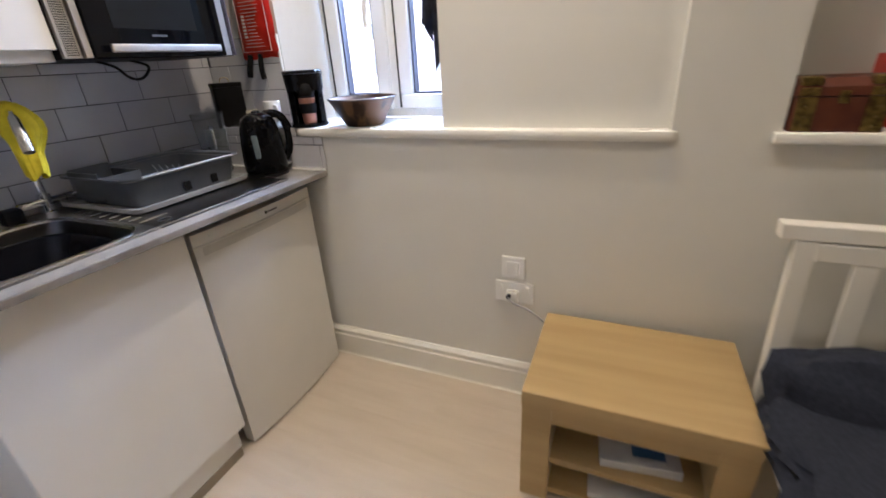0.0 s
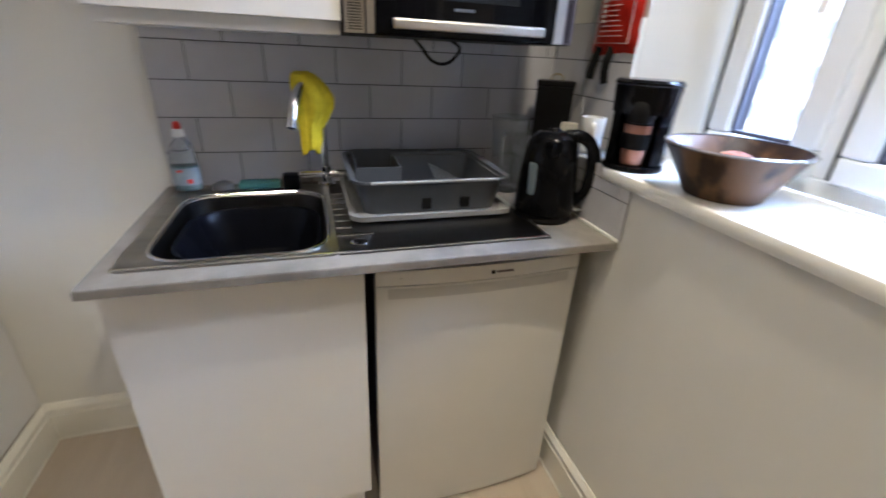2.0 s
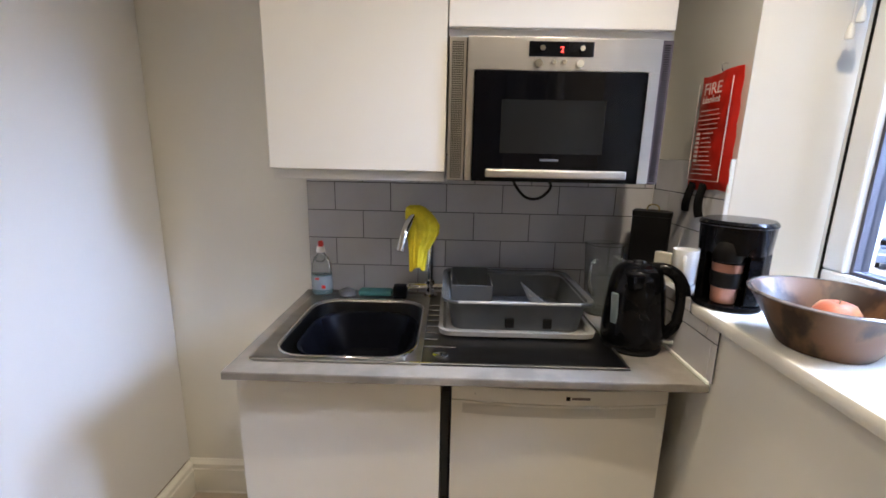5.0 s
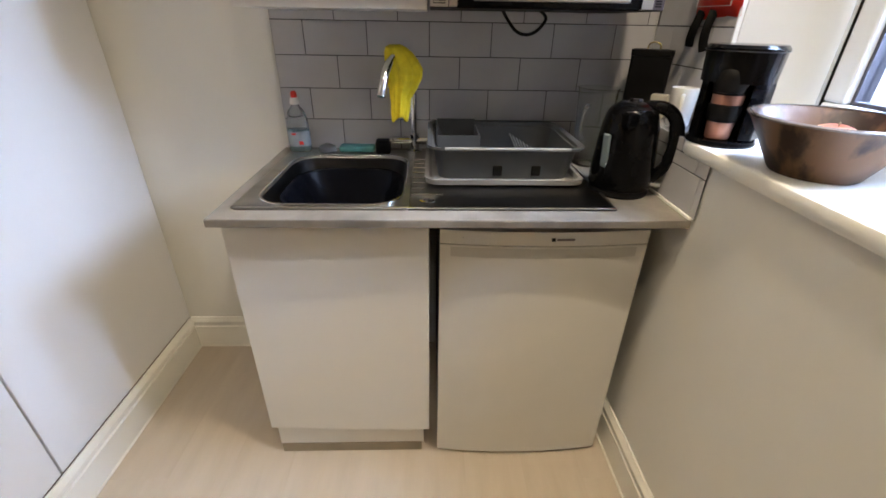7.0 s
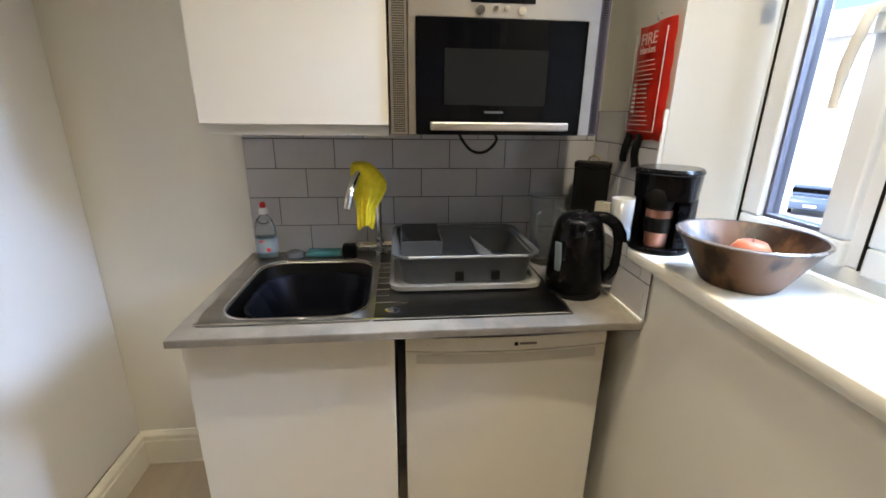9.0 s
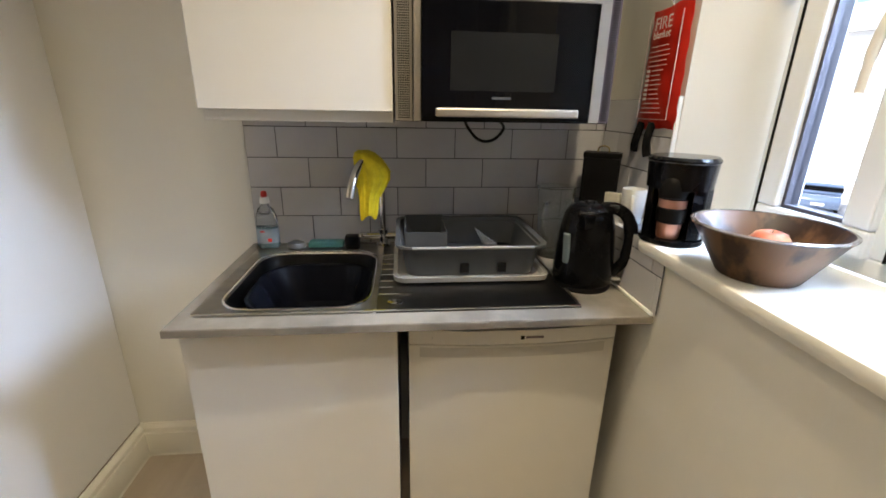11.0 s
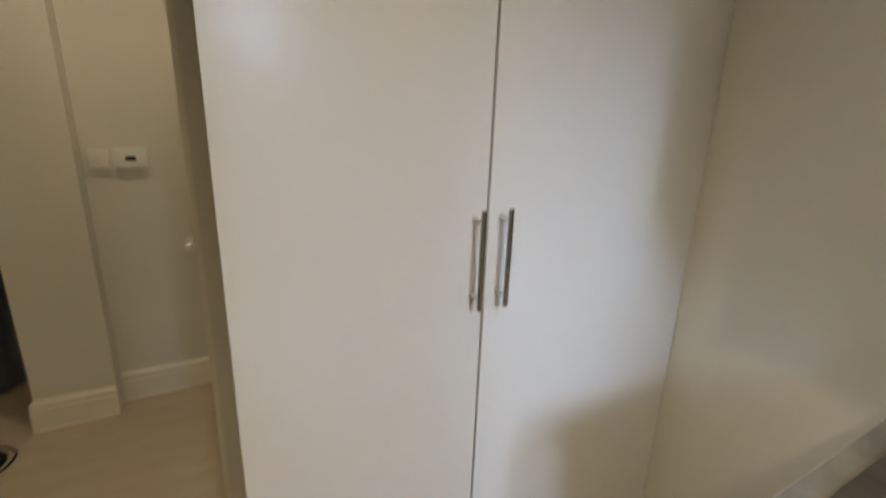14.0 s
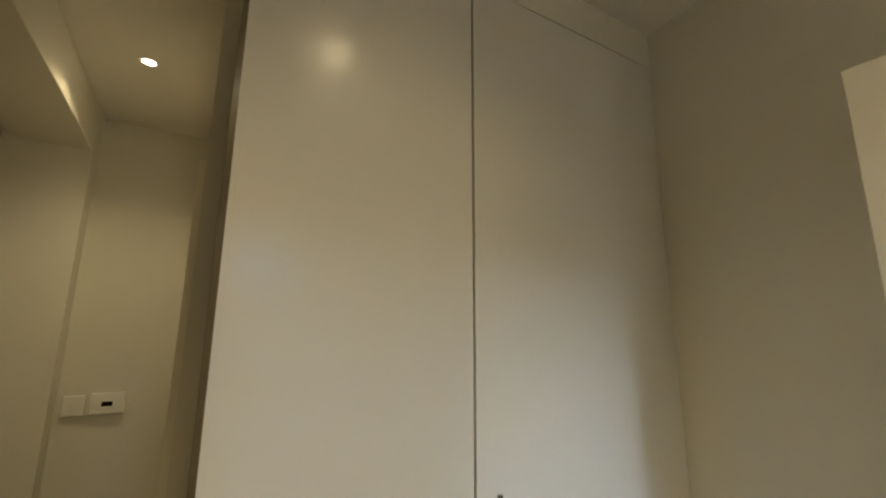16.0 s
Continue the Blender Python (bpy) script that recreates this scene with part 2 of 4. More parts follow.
def tube(points, radius, seg=12, bm=None, flat=1.0):
    """A round bar through the points. radius: one number or one a point."""
    bm = bm or bmesh.new()
    pts = [Vector(p) for p in points]
    rad = radius if isinstance(radius, (list, tuple)) else [radius] * len(pts)
    up = Vector((0.13, 0.21, 0.97)).normalized()
    rings = []
    for i, p in enumerate(pts):
        d = (pts[min(i + 1, len(pts) - 1)] - pts[max(i - 1, 0)]).normalized()
        s = d.cross(up)
        s = s.normalized() if s.length > 0.05 else d.orthogonal().normalized()
        u = s.cross(d).normalized()
        up = u
        rings.append([bm.verts.new(p + rad[i] * (math.cos(a) * s + flat * math.sin(a) * u)) for a in [2 * math.pi * j / seg for j in range(seg)]])
    for a, b in zip(rings, rings[1:]):
        for i in range(seg):
            j = (i + 1) % seg
            bm.faces.new((a[i], a[j], b[j], b[i]))
    bm.faces.new(rings[0][::-1])
    bm.faces.new(rings[-1])
    bmesh.ops.recalc_face_normals(bm, faces=bm.faces)
    return bm


def arc(points, n=6):
    """A smooth run through the points."""
    p = [Vector(q) for q in points]
    out = []
    for i in range(len(p) - 1):
        a, b, c, d = p[max(i - 1, 0)], p[i], p[i + 1], p[min(i + 2, len(p) - 1)]
        for k in range(n):
            t = k / n
            out.append(0.5 * ((2 * b) + (c - a) * t + (2 * a - 5 * b + 4 * c - d) * t * t + (3 * b - a - 3 * c + d) * t ** 3))
    return out + [p[-1]]


def rounded(cx, cy, hx, hy, r, n=5):
    """The outline of a rectangle with round corners."""
    out = []
    for sx, sy, a0 in ((1, 1, 0), (-1, 1, 90), (-1, -1, 180), (1, -1, 270)):
        for i in range(n + 1):
            a = radians(a0 + 90 * i / n)
            out.append((cx + sx * (hx - r) + r * math.cos(a), cy + sy * (hy - r) + r * math.sin(a)))
    return out


def shell(loops, close_first=False, close_last=False):
    """A skin through outlines [(points, z), ...] of the same count."""
    bm = bmesh.new()
    rings = [[bm.verts.new((x, y, z)) for x, y in pts] for pts, z in loops]
    for a, b in zip(rings, rings[1:]):
        for i in range(len(a)):
            j = (i + 1) % len(a)
            bm.faces.new((a[i], a[j], b[j], b[i]))
    if close_first:
        bm.faces.new(rings[0][::-1])
    if close_last:
        bm.faces.new(rings[-1])
    bmesh.ops.recalc_face_normals(bm, faces=bm.faces)
    return bm


def part(name, bm, mat, parent=None, label="", smooth=False, kind=""):
    me = bpy.data.meshes.new(name)
    if smooth:
        for f in bm.faces:
            f.smooth = True
    bm.to_mesh(me)
    bm.free()
    me.materials.append(mat)
    if smooth:
        me.set_sharp_from_angle(angle=radians(40))
    ob = new(name, me)
    if parent:
        ob.parent = parent
    return tagged(ob, label=label, kind=kind)


def structure(name, bm, mat, label, category="", smooth=False):
    return tagged(part(name, bm, mat, None, smooth=smooth), label, category, "", "structure")


def thing(name, x, y, z, label, category, rz=0.0, group=""):
    ob = new(name)
    ob.empty_display_size = 0.1
    ob.matrix_world = pose(x, y, z, 0, 0, rz)
    return tagged(ob, label, category, group)


def lettering(name, text, size, mat, parent, m, label=""):
    cu = bpy.data.curves.new(name, "FONT")
    cu.body, cu.size, cu.align_x, cu.extrude = text, size, "CENTER", 0.0004
    tmp = new(name + "_curve", cu)
    me = bpy.data.meshes.new_from_object(tmp)
    bpy.data.objects.remove(tmp)
    me.name = name
    me.materials.clear()
    me.materials.append(mat)
    me.transform(m)
    ob = new(name, me)
    ob.parent = parent
    return tagged(ob, label=label)


# ---- structure ----
W, WU, TOP = 1.035, 1.150, 2.60
FAR_X, FAR_Y = 4.3, -2.95

structure("ceiling", boxes((-0.15, FAR_X + 0.1, FAR_Y - 0.1, 1.45, TOP, TOP + 0.12)), M_CEIL, "white painted plaster ceiling with small recessed lights", "ceiling")
wall_back = structure("wall_back", boxes((-0.15, -0.008, -1.25, 1.45, -0.1, TOP)), M_WALL, "off-white painted wall behind the kitchen units", "wall")
wall_window = structure("wall_window", boxes((-0.008, FAR_X, W, 1.42, -0.1, 1.046)), M_WALL, "off-white painted wall under the window sill", "wall")
structure("wall_window_pier", prism([(-0.008, WU), (0.412, WU), (0.478, 1.42), (-0.008, 1.42)], 1.046, TOP), M_WALL, "narrow white wall between tiles and window reveal", "wall")
structure("wall_window_boxing", prism([(1.135, 1.073), (1.852, 1.073), (1.852, 1.42), (1.175, 1.42)], 1.046, TOP), M_WALL, "cream boxed-in wall standing on the long sill", "wall")
structure("wall_window_column", boxes((1.852, 2.113, W, 1.42, 1.046, TOP)), M_WALL, "cream wall between the sill recess and the niche", "wall")
structure("wall_window_head", boxes((0.475, 1.175, 1.10, 1.42, 2.16, TOP)), M_WALL, "cream wall above the window", "wall")
structure("wall_niche_back", boxes((2.113, 2.95, 1.26, 1.42, 1.046, TOP)), M_WALL, "cream back wall of the shelf niche", "wall")
structure("wall_window_end", boxes((2.95, FAR_X, W, 1.42, 1.046, TOP)), M_WALL, "cream wall past the niche", "wall")
structure("wall_east", boxes((FAR_X, FAR_X + 0.1, FAR_Y, 1.42, -0.1, TOP)), M_WALL, "plain cream wall at the room's far end", "wall")
structure("wall_hall", boxes((1.18, 1.76, -2.55, -2.40, -0.1, TOP)), M_WALL, "cream hallway wall carrying the controls", "wall")
structure("wall_hall_pier", boxes((1.76, 2.07, -2.55, -2.28, -0.1, TOP)), M_WALL, "cream projecting wall pier in the hallway", "wall")
structure("wall_south", boxes((2.07, FAR_X, FAR_Y - 0.1, FAR_Y, -0.1, TOP)), M_WALL, "cream wall behind the curtain", "wall")
structure("wall_pier_return", boxes((1.99, 2.07, FAR_Y, -2.55, -0.1, TOP)), M_WALL, "cream return of the wall pier", "wall")
structure("wall_wardrobe_back", boxes((-0.15, 1.18, -1.35, -1.25, -0.1, TOP)), M_WALL, "plain wall behind the fitted wardrobe", "wall")
wall_hall_side = structure("wall_hall_side", boxes((1.18, 1.290, -2.40, -1.19, -0.1, TOP)), M_WALL, "cream hallway side wall with a door", "wall")
structure("beam", boxes((1.76, 2.04, -2.28, -0.95, 2.388, TOP), bevel=0.004), M_WALL, "cream boxed ceiling beam above the hallway", "beam")
structure("backdrop_fascia", boxes((-0.008, 1.247, -1.25, -0.6505, 2.4705, TOP)), M_WALL, "white filler panel above the wardrobe doors", "trim").name = "trim_fascia"


def skirting_bm(run, d=1):
    """A moulded board: run = length; stands against the plane y = 0 and faces +y."""
    pts = [(0, 0), (0.022, 0), (0.0215, 0.004), (0.018, 0.006), (0.018, 0.108), (0.014, 0.112), (0.014, 0.122), (0.0165, 0.126), (0.0165, 0.134), (0.009, 0.146), (0.006, 0.152), (0, 0.152)]
    bm = bmesh.new()
    a = [bm.verts.new((0, y, z)) for y, z in pts]
    b = [bm.verts.new((run, y, z)) for y, z in pts]
    bm.faces.new(a)
    bm.faces.new(b[::-1])
    for i in range(len(pts)):
        j = (i + 1) % len(pts)
        bm.faces.new((a[i], b[i], b[j], a[j]))
    bmesh.ops.recalc_face_normals(bm, faces=bm.faces)
    return bm


def skirting(name, x, y, rz, run, label):
    ob = structure(name, skirting_bm(run), M_TRIM, label, "skirting board")
    ob.matrix_world = pose(x, y, 0, 0, 0, rz)
    return ob


skirting("baseboard", 0.011, -0.650, 0, 1.238, "moulded cream skirting board below the wardrobe doors")
skirting("baseboard", -0.008, 0.40, -90, 1.050, "moulded cream skirting board beside the sink unit")
skirting("baseboard", 2.99, W, 180, 2.998, "moulded cream skirting board under the window wall")
skirting("baseboard", 1.291, -2.40, 0, 0.469, "moulded cream skirting board on the hallway wall")
skirting("baseboard", 1.760, -2.28, 0, 0.310, "moulded cream skirting board on the wall pier")
skirting("baseboard", 2.07, -2.262, -90, 0.68, "moulded cream skirting board round the wall pier")
skirting("baseboard", 1.290, -1.195, -90, 0.17, "moulded cream skirting board beside the hallway door")
skirting("baseboard", 2.12, FAR_Y, 0, 2.1, "moulded cream skirting board behind the curtain")

# long sill with a rounded nose
sill_pts = [(0.515, W), (0.515, 1.030), (0.521, 1.024), (0.532, 1.021), (1.852, 1.021), (1.866, 1.024), (1.871, 1.031), (1.871, 1.0345), (1.8525, 1.0345), (1.8525, 1.0745), (1.1345, 1.0745), (1.172, 1.338), (0.484, 1.338), (0.414, 1.1505), (0.515, 1.1495)]
sill_bm = prism(sill_pts, 1.047, 1.0770, bevel=0.006)
box(sill_bm, 0.530, 1.858, 1.0220, 1.0345, 1.0450, 1.0600, bevel=0.004)
structure("window_sill", sill_bm, M_SILL, "long glossy cream window sill with a rounded nose", "window sill", True)
structure("niche_sill", boxes((2.092, 2.99, 1.008, 1.0348, 1.047, 1.076), (2.114, 2.949, 1.030, 1.259, 1.047, 1.0755), bevel=0.005), M_SILL, "glossy cream shelf sill of the niche", "window sill", True)
structure("tile_ledge", boxes((0.0, 0.5145, W - 0.009, WU - 0.001, 1.047, 1.078), bevel=0.001), M_TILE, "narrow tiled ledge beside the sill", "ledge")

# window with two casements
win = structure("window_1", boxes((0.485, 1.165, 1.340, 1.400, 1.079, 1.116), (0.485, 1.165, 1.340, 1.400, 2.10, 2.16), (0.485, 0.516, 1.340, 1.400, 1.116, 2.10), (0.794, 0.838, 1.340, 1.400, 1.116, 2.10), (1.125, 1.165, 1.340, 1.400, 1.116, 2.10), bevel=0.004), M_UPVC, "white double casement window in a white plastic frame", "window")


def casement(x0, x1):
    f = 0.058
    part("sash", boxes((x0, x1, 1.322, 1.388, 1.112, 1.112 + f), (x0, x1, 1.322, 1.388, 2.105 - f, 2.105), (x0, x0 + f, 1.322, 1.388, 1.112 + f, 2.105 - f), (x1 - f, x1, 1.322, 1.388, 1.112 + f, 2.105 - f), bevel=0.006), M_UPVC, win, "white plastic casement sash")
    g, b = f + 0.001, f + 0.009
    part("gasket", boxes((x0 + g, x1 - g, 1.336, 1.372, 1.112 + g, 1.112 + b), (x0 + g, x1 - g, 1.336, 1.372, 2.105 - b, 2.105 - g), (x0 + g, x0 + b, 1.336, 1.372, 1.112 + b, 2.105 - b), (x1 - b, x1 - g, 1.336, 1.372, 1.112 + b, 2.105 - b)), M_GASKET, win, "grey rubber glazing gasket")
    part("seal", boxes((x0 - 0.0040, x0 - 0.0008, 1.3215, 1.345, 1.120, 2.098)), M_MATT, win, "thin black rubber seal")
    pane = part("pane", boxes((x0 + b, x1 - b, 1.352, 1.358, 1.112 + b, 2.105 - b)), M_GLASS, win, "clear window glass")
    pane.visible_shadow = False


casement(0.522, 0.800)
casement(0.844, 1.124)
handle = part("window_handle", boxes((0.750, 0.772, 1.304, 1.322, 1.56, 1.62), bevel=0.005), M_WHITEP, win, "white lever window handle")
part("lever", tube(arc([(0.761, 1.304, 1.60), (0.761, 1.285, 1.598), (0.756, 1.277, 1.56), (0.743, 1.277, 1.50), (0.740, 1.277, 1.425)]), [0.011] * 20 + [0.009] * 5, flat=0.7), M_WHITEP, handle, smooth=True)

cord = thing("blind_cord", 0.500, 1.300, 1.69, "two white blind cords with small toggles at the window", "blind cord")
for dx, dz in ((-0.008, 0.0), (0.012, 0.028)):
    part("cord", tube([(dx, 0, dz + 0.03), (dx, 0, 0.46)], 0.0015, 6), M_WHITEP, cord)
    part("toggle", lathe([(0, dz), (0.008, dz + 0.002), (0.009, dz + 0.012), (0.004, dz + 0.034), (0, dz + 0.036)], 14, dx), M_WHITEP, cord, smooth=True)

# ---- outside ----
structure("ground", boxes((-120, 120, 1.6, 200, -4.2, -3.5)), M_ASPH, "pale wet asphalt car park outside the window", "ground")


def far_house(x, y, width, height, rz):
    h = thing("apartment_building", x, y, -3.5, "pale rendered building across the car park", "building", rz)
    part("wall", boxes((-width / 2, width / 2, 0, 8, 0, height)), M_REND, h)
    part("roof", prism([(-0.4, height), (4, height + 2.6), (8.4, height)], -width / 2 - 0.3, width / 2 + 0.3, "x"), M_ASPH, h, "grey pitched roof")
    for i in range(int(width // 3)):
        for s in range(3):
            cx = -width / 2 + 1.8 + 3 * i
            w = part("window", boxes((cx - 0.6, cx + 0.6, -0.05, -0.002, 1.0 + 2.8 * s, 2.3 + 2.8 * s), bevel=0.02), M_UPVC, h, "white framed window")
            part("pane", boxes((cx - 0.52, cx + 0.52, -0.07, -0.052, 1.08 + 2.8 * s, 2.22 + 2.8 * s)), M_FARG, w)


far_house(-24, 34, 30, 10.4, 18)
far_house(12, 42, 24, 10.4, -8)


def parked_car(x, y, rz):
    c = thing("car", x, y, -3.5, "dark blue parked car on the asphalt, paint lightened for window glare", "car", rz)
    prof = [(-2.1, 0.35), (-2.15, 0.75), (-1.95, 0.95), (-1.2, 1.02), (-0.55, 1.42), (0.75, 1.45), (1.5, 1.05), (2.05, 0.98), (2.15, 0.6), (2.1, 0.35)]
    part("body", prism(prof, -0.85, 0.85, "y", bevel=0.06), M_CAR, c, smooth=True)
    part("windscreen", boxes((-1.1, 1.2, -0.86, 0.86, 1.06, 1.32), bevel=0.03), M_BGLASS, c)
    part("number_plate", boxes((-2.18, -2.155, -0.26, 0.26, 0.5, 0.62)), M_WHITEP, c)
    for sx in (-1.3, 1.3):
        for sy in (-0.84, 0.70):
            bm = bmesh.new()
            bmesh.ops.create_cone(bm, cap_ends=True, segments=20, radius1=0.32, radius2=0.32, depth=0.16, matrix=pose(sx, sy + 0.07, 0.32, 90))
            part("wheel", bm, M_MATT, c, smooth=True)


parked_car(-19.2, 22.8, 133)

# ---- ceiling lights ----


def downlight(x, y, power):
    d = thing("ceiling_light", x, y, TOP, "round recessed warm ceiling light with chrome ring", "ceiling light", group="recessed ceiling lights")
    part("rim", lathe([(0.022, -0.001), (0.034, -0.001), (0.034, -0.004), (0.024, -0.006), (0.022, -0.001)], 28), M_CHROME, d, smooth=True)
    part("bulb", lathe([(0, -0.004), (0.0215, -0.004), (0.0215, -0.0005), (0, -0.0005)], 24), M_LAMP, d, "glowing warm bulb")
    lamp("ceiling_lamp", "SPOT", pose(x, y, TOP - 0.02), power, WARM, radius=0.03, spot=(radians(130), 1.0))


for sx, sy, sp in SPOTS:
    downlight(sx, sy, sp)

# ---- fitted wardrobe ----
ward = thing("wardrobe", 0.0, -0.65, 0.0, "tall white fitted wardrobe with two closed satin doors", "wardrobe")
part("body", boxes((-0.005, 1.246, -0.50, -0.022, 0.004, 2.47)), M_CARC, ward, "dark brown wardrobe carcass")


def ward_door(x0, x1, hx):
    d = part("door", boxes((x0, x1, -0.020, 0.0, 0.156, 2.468), bevel=0.0015, seg=1), M_DOOR, ward, "satin white wardrobe door")
    h = part("handle", tube([(hx, 0.038, 1.028), (hx, 0.038, 1.242)], 0.006, 14), M_BAR, d, "polished steel bar handle", smooth=True)
    for z in (1.051, 1.219):
        part("post", tube([(hx, 0.0, z), (hx, 0.031, z)], 0.0045, 10), M_STEELB, h, smooth=True)


ward_door(0.739, 1.247, 0.771)
ward_door(-0.004, 0.733, 0.703)

# ---- hallway door ----
hd = thing("hallway_door", 1.290, -1.80, 0.0, "white hallway door with chrome lever, closed", "door")
part("leaf", boxes((0.001, 0.010, -0.40, 0.44, 0.01, 2.03), bevel=0.003), M_TRIM, hd)
part("frame", boxes((0.001, 0.022, -0.47, -0.405, 0, 2.10), (0.001, 0.022, 0.445, 0.42 + 0.02 + 0.005 + 0.001, 0, 2.10), (0.001, 0.022, -0.405, 0.445, 2.035, 2.10), bevel=0.0), M_TRIM, hd)
lv = part("door_handle", boxes((0.010, 0.018, 0.415, 0.438, 0.97, 1.10), bevel=0.003), M_CHROME, hd, "chrome lever handle")
part("lever", tube([(0.018, 0.415, 1.033), (0.046, 0.415, 1.033)], 0.009, 12), M_CHROME, lv, smooth=True)
part("grip", boxes((0.032, 0.050, 0.30, 0.426, 1.024, 1.042), bevel=0.004), M_SATIN, lv)

# ---- controls on the hallway wall ----
th = thing("thermostat", 1.574, -2.40, 1.241, "white heating control box with a small dark display", "thermostat")
part("body", boxes((-0.064, 0.064, 0.0005, 0.030, -0.045, 0.045), bevel=0.005), M_WHITEP, th, smooth=True)
part("display", boxes((-0.020, 0.020, 0.030, 0.0312, -0.012, 0.008)), M_MATT, th)
part("lower_panel", boxes((-0.058, 0.058, 0.030, 0.0315, -0.041, -0.028), bevel=0.001), M_WHITEP, th)
ls = thing("light_switch", 1.696, -2.40, 1.236, "white square light switch beside the heating control", "light switch")
part("plate", boxes((-0.038, 0.038, 0.0005, 0.020, -0.043, 0.043), bevel=0.003), M_WHITEP, ls)
part("rocker", boxes((-0.012, 0.012, 0.020, 0.024, -0.018, 0.018), bevel=0.002), M_WHITEP, ls)

# ---- wall switches near the table ----
sw = thing("fused_switch", 1.404, W, 0.580, "white square fused switch plate above the socket", "wall switch")
part("plate", boxes((-0.043, 0.043, -0.010, -0.0005, -0.043, 0.043), bevel=0.003), M_WHITEP, sw)
part("rocker", boxes((-0.024, 0.024, -0.014, -0.010, -0.026, 0.026), bevel=0.003), M_WHITEP, sw)
so = thing("wall_socket", 1.410, W, 0.477, "white double wall socket with switches", "wall socket")
part("plate", boxes((-0.073, 0.073, -0.010, -0.0005, -0.043, 0.043), bevel=0.003), M_WHITEP, so)
for dx in (-0.050, 0.050):
    part("rocker", boxes((dx - 0.006, dx + 0.006, -0.014, -0.010, 0.008, 0.030), bevel=0.001), M_WHITEP, so)
pl = thing("power_cable", 1.408, W, 0.471, "white plug with a grey cable running behind the table", "cable")
part("plug", boxes((-0.022, 0.022, -0.036, -0.0145, -0.026, 0.022), bevel=0.006), M_WHITEP, pl, smooth=True)
part("cable_boss", tube([(-0.012, -0.036, 0.004), (-0.012, -0.048, 0.002)], 0.009, 12), M_MATT, pl, "black cable entry", smooth=True)
part("cable", tube(arc([(-0.012, -0.046, 0.002), (0.01, -0.058, -0.012), (0.07, -0.056, -0.035), (0.13, -0.050, -0.085), (0.19, -0.014, -0.20)]), 0.0035, 8), M_GREYL, pl, "thin grey cable", smooth=True)

# ---- base unit, fridge, worktop ----
cab = thing("sink_cabinet", 0.0, 0.0, 0.0, "white base cabinet under the sink, door closed", "cabinet")
part("side_panel", boxes((0.012, 0.545, -0.106, -0.088, 0.13, 0.8915)), M_EDGE, cab, "grey-white cabinet side")
# this side faces the fridge, so its colour carries the gap's shade
part("side_panel", boxes((0.012, 0.545, 0.386, 0.404, 0.13, 0.8915)), M_GAP_SHADE, cab, "cabinet side board, coloured dark for the shaded gap")
part("base_board", boxes((0.012, 0.545, -0.0875, 0.3855, 0.13, 0.148)), M_EDGE, cab)
part("top_rail", boxes((0.527, 0.545, -0.0875, 0.3855, 0.80, 0.8915)), M_EDGE, cab)
part("door", prism([(0.548, -0.114), (0.567, -0.114), (0.581, 0.404), (0.548, 0.404)], 0.131, 0.882, bevel=0.0015), M_UNIT, cab, "plain white cabinet door, slightly out of true")
part("plinth", boxes((0.530, 0.556, -0.100, 0.385, 0.040, 0.128), bevel=0.001, seg=1), M_UNIT, cab)
part("foot", boxes((0.50, 0.558, -0.096, 0.378, 0.001, 0.039)), M_CARC, cab, "dark strip below the plinth")

fr = thing("fridge", 0.0, 0.705, 0.0, "white under-counter fridge with curved door, closed", "fridge")
# casing colour darkened too, to keep the gaps beside the fridge black
part("body", boxes((0.03, 0.515, -0.272, 0.272, 0.03, 0.852), bevel=0.006), M_GAP_SHADE, fr, "fridge casing, coloured dark for the shaded gap")


def bulge(y0, y1, xb, xf, rise, n=16):
    ys = [y0 + (y1 - y0) * i / n for i in range(n + 1)]
    mid, half = (y0 + y1) / 2, (y1 - y0) / 2
    front = [(xf + rise * (1 - ((y - mid) / half) ** 2), y) for y in ys]
    return [(xb, y0)] + front + [(xb, y1)]


fdoor = part("door", prism(bulge(-0.273, 0.273, 0.520, 0.562, 0.018), 0.012, 0.812), M_FRIDGE, fr, "convex white fridge door", smooth=True)
# no hollow here: a proud band whose darker colour gives the recess shade
part("handle_recess_shade", prism([(x + 0.0006, y) for x, y in bulge(-0.245, 0.245, 0.530, 0.5655, 0.0146)], 0.778, 0.806), M_RECESS_SHADE, fdoor, "thin raised band, darker to paint the shade of a finger recess", smooth=True)
part("door_cap", prism(bulge(-0.273, 0.273, 0.520, 0.562, 0.018), 0.8145, 0.854), M_FRIDGE, fdoor, "top band of the fridge door", smooth=True)


part("badge", boxes((0.5795, 0.5812, 0.012, 0.022, 0.828, 0.838)), M_MATT, fdoor, "small dark square badge")
part("lettering_bar", boxes((0.5790, 0.5806, 0.026, 0.072, 0.830, 0.836)), M_PURP, fdoor, "thin dark lettering bar")
part("model_bar", boxes((0.5660, 0.5690, -0.215, -0.165, 0.832, 0.836)), M_GREYL, fdoor, "thin grey lettering bar")
for fy in (-0.22, 0.22):
    part("foot", lathe([(0, 0.001), (0.018, 0.001), (0.018, 0.03), (0, 0.03)], 14, 0.47, fy), M_MATT, fr)

